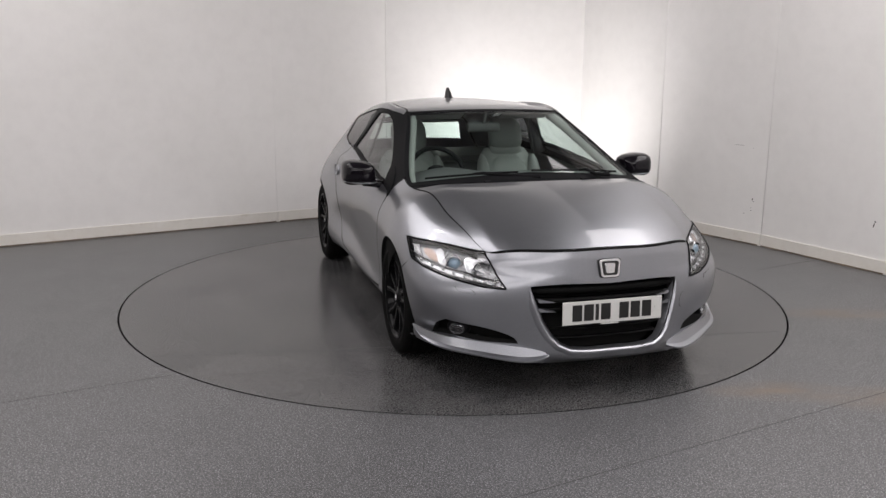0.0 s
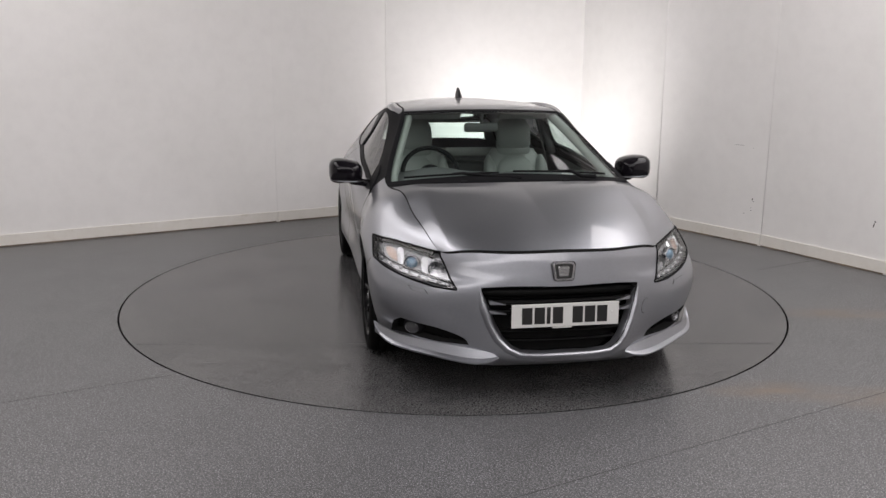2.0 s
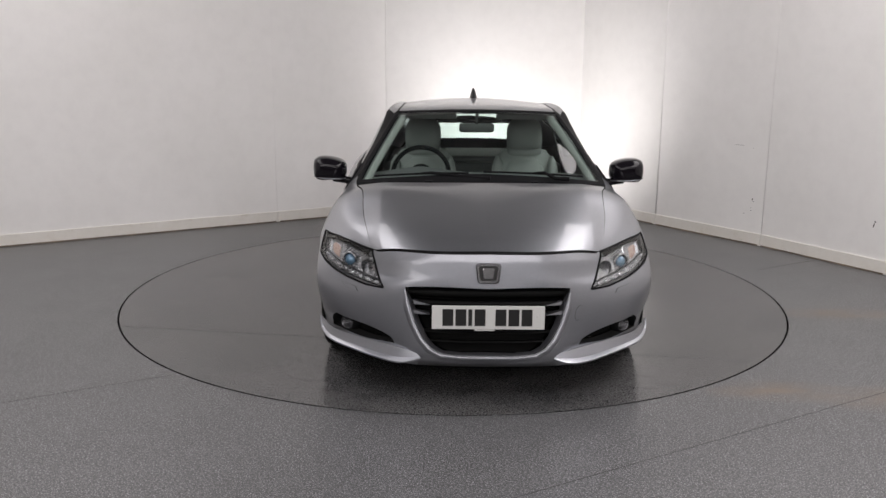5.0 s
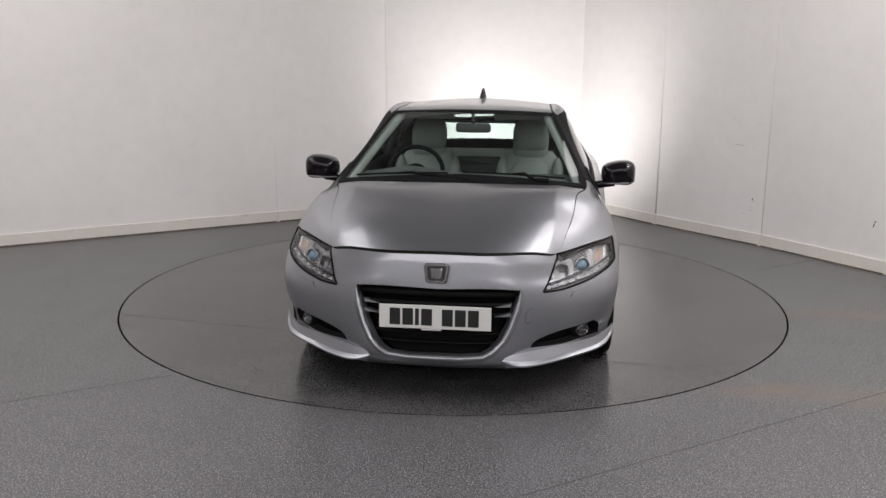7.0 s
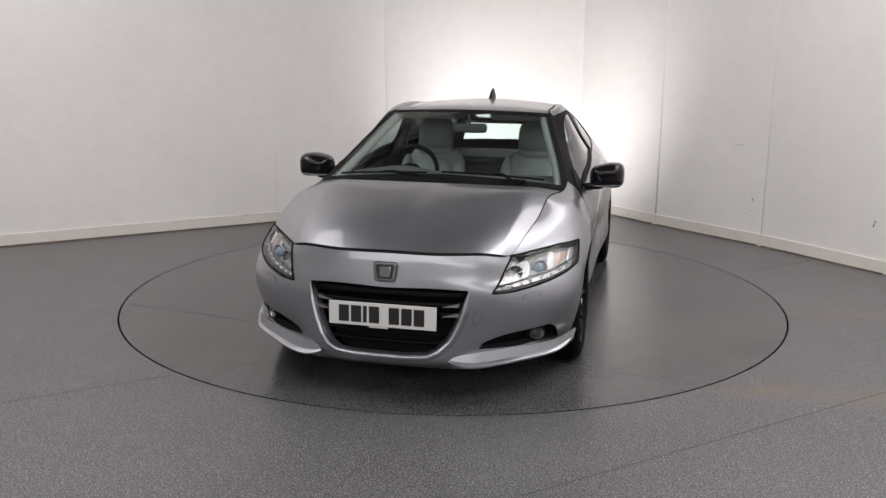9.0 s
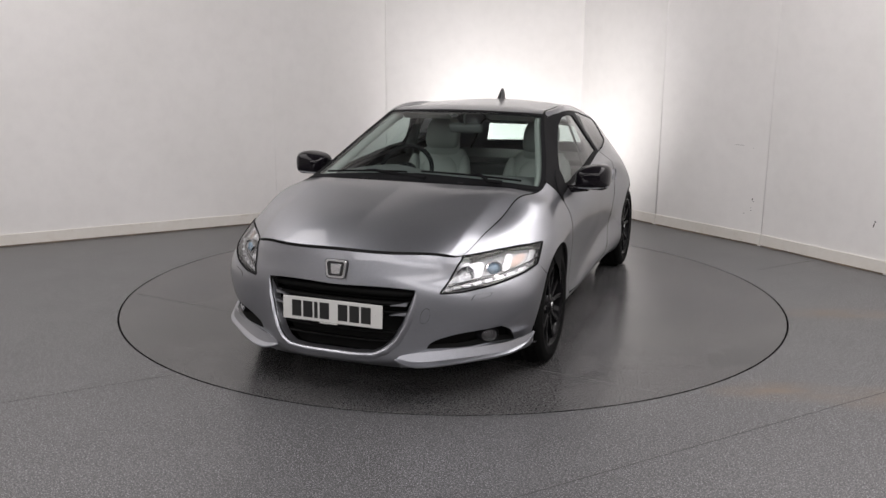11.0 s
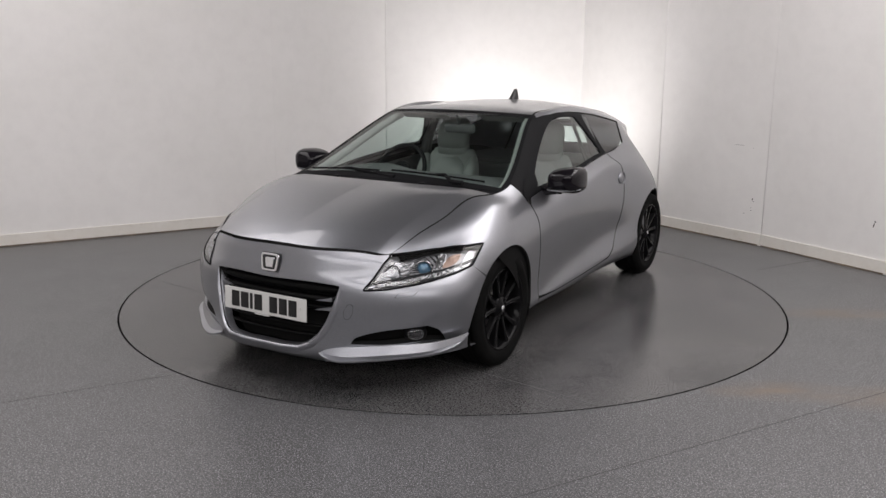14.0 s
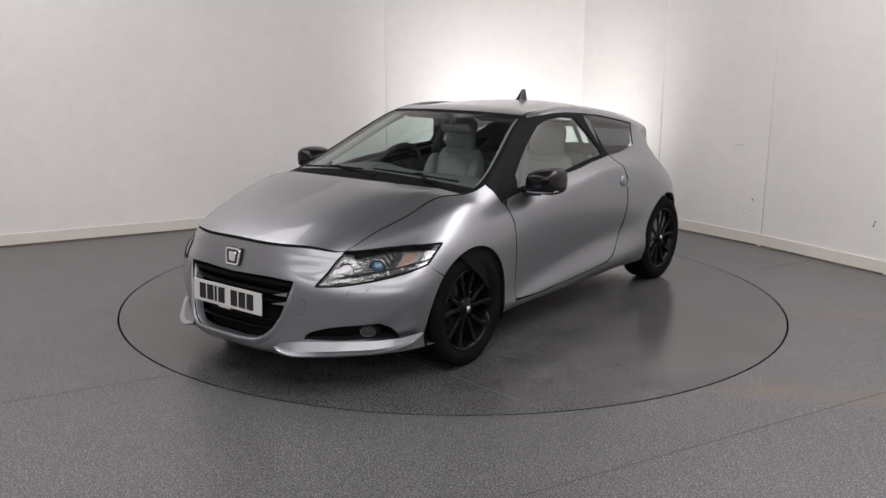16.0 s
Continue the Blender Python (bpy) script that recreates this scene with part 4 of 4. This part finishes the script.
# ---- door mirrors ----
for s in (1, -1):
    mir = new("door_mirror")
    mir.parent = car
    mir.matrix_basis = Matrix.Translation((s * .912, -.565, .922))
    mir["label"] = "gloss black door mirror"
    bm = bmesh.new()
    secs = []
    for k, yy in enumerate((-.100, -.096, -.082, -.052, -.012, .036, .070, .086, .089)):
        g = (.35, .55, .76, .92, 1.0, 1.0, .98, .95, .90)[k]
        ring = []
        for j in range(32):
            a = 2 * math.pi * j / 32
            c, sn = math.cos(a), math.sin(a)
            px = .100 * math.copysign(abs(c) ** .55, c) * g
            pz = .071 * math.copysign(abs(sn) ** .6, sn) * g
            pz *= 1 + .10 * (px / .100)
            ring.append((s * (px + .004), yy, pz - .012 * (px < 0) * abs(px) / .100))
        secs.append(ring)
    loft(bm, secs)
    bmesh.ops.recalc_face_normals(bm, faces=bm.faces)
    part("mirror_shell", bm, gloss_black, mir, "", True)
    bm = bmesh.new()
    secs = [[(s * x, y - .004, z - .0035), (s * x, y - .006, z), (s * x, y - .004, z + .0035), (s * x, y + .02, z)] for x, y, z in
            [(.100 * math.copysign(abs(math.cos(a)) ** .7, math.cos(a)), -.022 - .072 * (1 - abs(math.cos(a)) ** 2.2), -.052 + .006 * math.cos(a)) for a in np.linspace(math.pi * .93, .02, 20)]]
    loft(bm, secs)
    bmesh.ops.recalc_face_normals(bm, faces=bm.faces)
    part("mirror_stripe", bm, paint, mir, "thin silver stripe", True)
    bm = bmesh.new()
    lathe(bm, [(.0, 0.0), (1.0, 0.0)], "Y", 32)
    bmesh.ops.transform(bm, matrix=Matrix.Translation((s * .004, .0895, 0)) @ Matrix.Diagonal((.092, 1, .054, 1)), verts=bm.verts)
    part("mirror_glass", bm, chrome, mir)
    bm = bmesh.new()
    tube(bm, [(-s * .165, .005, -.075), (-s * .12, .0, -.075), (-s * .07, -.012, -.066), (-s * .02, -.012, -.055)], [.028, .024, .022, .026], 14)
    part("mirror_arm", bm, gloss_black, mir, "", True)
# triangular black sail panels at the mirror foot
panel("mirror_sail", side(-.812, .818, -.775, .840, -.63, .866, -.60, .90, -.585, .945, -.64, .962, -.72, .930, -.80, .880, -.822, .85), trim_black, offset=.006, lip=.012, both=True, label="black mirror sail panel")

# ---- door handles ----
for s in (1, -1):
    (u, v), = side(.572, .800)
    p, n = skin(u, v)[0], skin_normal(u, v)[0]
    hd = new("door_handle")
    hd.parent = car
    hd.matrix_basis = Matrix.Translation((s * p[0], p[1], p[2]))
    hd["label"] = "silver pull-up door handle"
    bm = bmesh.new()
    bmesh.ops.create_uvsphere(bm, u_segments=28, v_segments=16, radius=1, matrix=Matrix.Diagonal((.016, .047, .038, 1)))
    part("handle_cup", bm, paint, hd, "", True)
    bm = bmesh.new()
    tube(bm, [(s * .012, .036 * math.cos(a) + .012, .042 * math.sin(a)) for a in np.linspace(-1.25, 1.25, 14)], [.003 + .004 * math.sin(math.pi * k / 13) for k in range(14)], 8)
    part("handle_grip", bm, paint, hd, "", True)

# ---- roof antenna ----
bm = bmesh.new()
secs = []
for f in np.linspace(0, 1, 10):
    y0, y1 = -.078 + .078 * f ** .8, .056 - .014 * f
    w = .024 * (1 - f) ** .7 + .004
    secs.append([((w * math.sin(a)), (y0 + y1) / 2 + (y1 - y0) / 2 * math.cos(a), f * .075) for a in np.linspace(0, 2 * math.pi, 21)[:-1]])
loft(bm, secs)
aer = part("roof_antenna", bm, antenna_black, car, "black shark-fin roof antenna", True)
aer.location = (0, .610, float(roof_shape(np.array([0.0]), np.array([.46]))[0][2]) - .006)

# ---- wipers ----
for s0, s1, t0, t1 in ((-.86, -.10, .10, .075), (.02, .83, .085, .11)):
    wip = new("wiper")
    wip.parent = car
    wip["label"] = "black windscreen wiper"
    sn = np.linspace(s0, s1, 16)
    pts = screen_shape(sn, np.linspace(t0, t1, 16))
    bm = bmesh.new()
    tube(bm, [Vector(p) + Vector((0, -.006, .008)) for p in pts], .006, 6)
    part("wiper_blade", bm, trim_black, wip)
    m = screen_shape(np.array([(s0 + s1) / 2]), np.array([(t0 + t1) / 2]))[0]
    foot = Vector((s1 * .66 + .12 if s0 < 0 else .50, -1.02, .925))
    bm = bmesh.new()
    tube(bm, [foot, foot + Vector((-.08, .015, .002)), Vector(m) + Vector((.06, -.010, .014)), Vector(m) + Vector((0, -.006, .010))], [.013, .011, .009, .007], 8)
    part("wiper_arm", bm, trim_black, wip)

# ---- cabin ----
bm = bmesh.new()
secs = []
for x in np.linspace(-.70, .70, 21):
    hump = .035 * math.exp(-((x + .36) / .17) ** 2)
    e = max(0, abs(x) - .62) * .4
    secs.append([(x, -.96, .60), (x, -.95, .885 - e), (x, -.80, .895 - e), (x, -.62, .905 - e + hump), (x, -.50, .895 - e + hump), (x, -.44, .86 - e + hump * .6), (x, -.44, .74), (x, -.52, .55), (x, -.8, .5)])
loft(bm, secs)
bmesh.ops.recalc_face_normals(bm, faces=bm.faces)
part("dashboard", bm, cabin_dark, car, "dark moulded dashboard", True)
wheel = new("steering_wheel")
wheel.parent = car
wheel.matrix_basis = pose(-.36, -.330, .865, -28, 0, 0)
wheel["label"] = "dark three-spoke steering wheel"
bm = bmesh.new()
ring = [[((.180 + .015 * math.cos(b)) * math.cos(a), .015 * math.sin(b), (.180 + .015 * math.cos(b)) * math.sin(a)) for b in np.linspace(0, 2 * math.pi, 11)[:-1]] for a in np.linspace(0, 2 * math.pi, 49)]
loft(bm, ring, True, False)
part("wheel_rim", bm, trim_black, wheel, "", True)
bm = bmesh.new()
bmesh.ops.create_uvsphere(bm, u_segments=20, v_segments=10, radius=1, matrix=Matrix.Diagonal((.075, .03, .065, 1)))
part("airbag_cover", bm, trim_black, wheel, "", True)
for a in (200, 270, 340):
    bm = bmesh.new()
    c, sn = math.cos(radians(a)), math.sin(radians(a))
    tube(bm, [(.05 * c, 0, .05 * sn), (.175 * c, 0, .175 * sn)], [.022, .016], 8)
    part("wheel_spoke", bm, trim_black, wheel, "", True)


def build_seat(x):
    seat = new("front_seat")
    seat.parent = car
    seat.matrix_basis = pose(x, .11, .33)
    seat["label"] = "light grey leather front seat with built-in headrest"
    lean = lambda z: .13 + (z - .12) * .30
    # cushion
    bm = bmesh.new()
    box(bm, -.255, -.42, 0.0, .255, .16, .16, .05)
    part("seat_cushion", bm, leather, seat, "", True)

    def pad(name, half, z0, z1, depth, bulge, mat, n=14, power=2.6, cx=0.0, fwd=0.0):
        bm = bmesh.new()
        secs = []
        for z in np.linspace(z0, z1, n):
            f = (z - z0) / (z1 - z0) * 2 - 1
            w = half(f)
            row = []
            for k in range(24):
                a = 2 * math.pi * k / 24
                c, sn = math.cos(a), math.sin(a)
                row.append((cx + w * math.copysign(abs(c) ** (2 / power), c), lean(z) - fwd + depth * (1 - .5 * abs(f) ** 4) * math.copysign(abs(sn) ** (2 / power), sn) - bulge * (1 - f * f), z))
            secs.append(row)
        loft(bm, secs)
        bmesh.ops.recalc_face_normals(bm, faces=bm.faces)
        return part(name, bm, mat, seat, "", True)
    pad("seat_back", lambda f: .225 * (1 - .30 * max(0, f) ** 3) * (1 - .05 * max(0, -f)), .12, .62, .070, 0.0, leather)
    pad("centre_pad", lambda f: .145 * math.sqrt(max(.02, 1 - .75 * max(0, f) ** 4)), .16, .57, .050, .012, leather, fwd=.045)
    for s in (-1, 1):
        pad("side_bolster", lambda f: .045 * math.sqrt(max(.05, 1 - abs(f) ** 3)), .14, .58, .06, .02, leather, cx=s * .195, fwd=.055)
    pad("headrest", lambda f: .128 * (1 - .22 * max(0, f) ** 2) * math.sqrt(max(.25, 1 - .6 * f ** 6)), .62, .845, .055, .012, leather_shaded, fwd=.03)
    pad("neck_strip", lambda f: .125, .565, .66, .05, 0.0, leather_shaded, 4, fwd=.015)
    return seat


for sx in (.365, -.365):
    build_seat(sx)
bm = bmesh.new()
box(bm, -.68, .66, .25, .68, .80, .82, .03)
box(bm, -.64, .80, .60, .64, 1.50, .855, .03)
part("rear_shelf", bm, cabin_dark, car, "dark rear bulkhead and load cover")
bm = bmesh.new()
box(bm, -.62, -.80, .21, .62, .70, .30, .02)
box(bm, -.11, -.6, .28, .11, .5, .52, .03)
part("cabin_floor", bm, cabin_dark, car)
bm = bmesh.new()
box(bm, -.115, -.022, -.032, .115, .012, .030, .020)
rv = part("rear_view_mirror", bm, cabin_dark, car, "dark interior mirror", True)
rv.matrix_basis = pose(.0, -.175, 1.150, 8, 0, 0)
bm = bmesh.new()
tube(bm, [(0, -.185, 1.17), (0, -.20, 1.20), (0, -.215, 1.245)], .010, 8)
part("mirror_stem", bm, cabin_dark, car, "", True)
# belt pillar trims and rear hoop inside
for s in (1, -1):
    bm = bmesh.new()
    tube(bm, [(s * .70, .50, .90), (s * .66, .50, 1.02), (s * .58, .50, 1.18), (s * .50, .50, 1.235)], [.035, .032, .03, .03], 8)
    part("belt_pillar", bm, cabin_dark, car, "", True)

# pale trim inside the front pillars and over the screen
for s in (1, -1):
    bm = bmesh.new()
    tube(bm, [Vector((s * (p[0] - .045), p[1] + .03, p[2] - .030)) for p in pillar_line(np.linspace(.06, 1.0, 14))], .026, 8)
    part("pillar_trim", bm, headlining, car, "pale grey pillar trim", True)
    # grab of the seat belt beside the seat
    bm = bmesh.new()
    box(bm, -.003, -.024, -.20, .003, .024, .20)
    bmesh.ops.transform(bm, matrix=pose(s * .595, .44, 1.02, 14, s * -18, 0), verts=bm.verts)
    part("seat_belt", bm, cabin_dark, car, "dark seat belt webbing")
    # sun visors
    bm = bmesh.new()
    box(bm, -.17, -.05, -.008, .17, .05, .008, .006)
    bmesh.ops.transform(bm, matrix=pose(s * .30, -.13, 1.222, -22, 0, 0), verts=bm.verts)
    part("sun_visor", bm, headlining, car, "pale grey sun visor")
# washer jets on the scuttle
for s in (1, -1):
    bm = bmesh.new()
    box(bm, -.018, -.012, -.004, .018, .012, .008, .003)
    p = bonnet_shape(np.array([s * .42]), np.array([.985]))[0]
    bmesh.ops.transform(bm, matrix=pose(p[0], p[1] + .035, p[2] + .004, 10, 0, 0), verts=bm.verts)
    part("washer_jet", bm, trim_black, car)


# ---------------- marks on floor and walls ----------------
def weld(name, a, b, width=0.004):
    """A thin vinyl weld line on the floor from a to b."""
    d = Vector((b[0] - a[0], b[1] - a[1], 0))
    bm = bmesh.new()
    box(bm, 0, -width / 2, -0.002, d.length, width / 2, 0.0003)
    bmesh.ops.transform(bm, matrix=Matrix.Translation((a[0], a[1], 0)) @ Matrix.Rotation(math.atan2(d.y, d.x), 4, "Z"), verts=bm.verts)
    return tagged(part(name, bm, seam_dark), "thin dark welded joint in the vinyl floor", "floor joint", "floor joints", "structure")


weld("trim_weld_1", (-4.6, -3.56), (-1.43, -1.735))
weld("trim_weld_2", (-1.6, -4.03), (3.85, -0.86))
weld("trim_weld_3", (2.38, 0.70), (3.1, 1.14), 0.006)

for k, (x, y) in enumerate(BACK[1:8]):
    bm = bmesh.new()
    r = 0.007 if k in (1, 3) else 0.0012 if k == 0 else 0.0025
    bmesh.ops.create_cone(bm, cap_ends=True, segments=12, radius1=r, radius2=r, depth=ROOM_HEIGHT - 0.11, matrix=Matrix.Translation((x, y, ROOM_HEIGHT / 2 + 0.055)))
    tagged(part("trim_bead_%d" % (k + 1), bm, wall_paint, smooth=True), "white painted bead over a wall joint", "trim", "wall joint beads", "structure")

scuff_dark = material("dark_scuff", (0.06, 0.055, 0.055), 0.7)
scuff_pale = material("pale_scuff", (0.50, 0.485, 0.48), 0.7)


def scuff(x, y, z, turn, w, h, lean, mat, label):
    """A ragged little mark, a hair proud of the wall."""
    rnd = random.Random(int(1000 * (x + z)))
    bm = bmesh.new()
    n = 9
    pts = [(w / 2 * math.cos(2 * math.pi * k / n) * rnd.uniform(.6, 1), 0, h / 2 * math.sin(2 * math.pi * k / n) * rnd.uniform(.6, 1)) for k in range(n)]
    loft(bm, [[(a, 0.002, c) for a, b, c in pts], [(a, -0.0012, c) for a, b, c in pts]])
    bmesh.ops.recalc_face_normals(bm, faces=bm.faces)
    bmesh.ops.transform(bm, matrix=pose(x, y, z, 0, lean, turn), verts=bm.verts)
    return tagged(part("trim_scuff", bm, mat), label, "scuff", "wall scuffs", "structure")


W1, W2 = -54.7, -59.8
for x, y, z, turn, w, h, lean, mat in ((2.647, 1.706, 0.399, W1, .010, .026, 10, scuff_dark), (2.653, 1.698, 0.379, W1, .009, .012, 0, scuff_dark), (2.640, 1.716, 0.321, W1, .008, .010, 0, scuff_dark),
                                       (2.642, 1.714, 0.299, W1, .010, .010, 0, scuff_dark), (3.249, 0.693, 0.388, W2, .026, .014, 30, scuff_dark), (3.244, 0.700, 0.359, W2, .012, .050, 12, scuff_dark),
                                       (2.547, 1.848, 0.864, W1, .15, .010, 0, scuff_pale), (2.626, 1.736, 0.846, W1, .02, .008, 0, scuff_pale), (2.602, 1.770, 0.264, W1, .02, .012, 0, scuff_pale)):
    scuff(x, y, z, turn, w, h, lean, mat, "small rubbed mark on the white wall")


def motions():
    spin = lambda t: Matrix.Rotation(radians(START_TURN + TURN_RATE * t), 4, "Z")
    times = [float(t) for t in range(17)]
    walk(turntable, [(t, spin(t)) for t in times])
    walk(car, [(t, spin(t) @ Matrix.Translation((CAR_OFFSET, 0, 0.001))) for t in times])


motions()
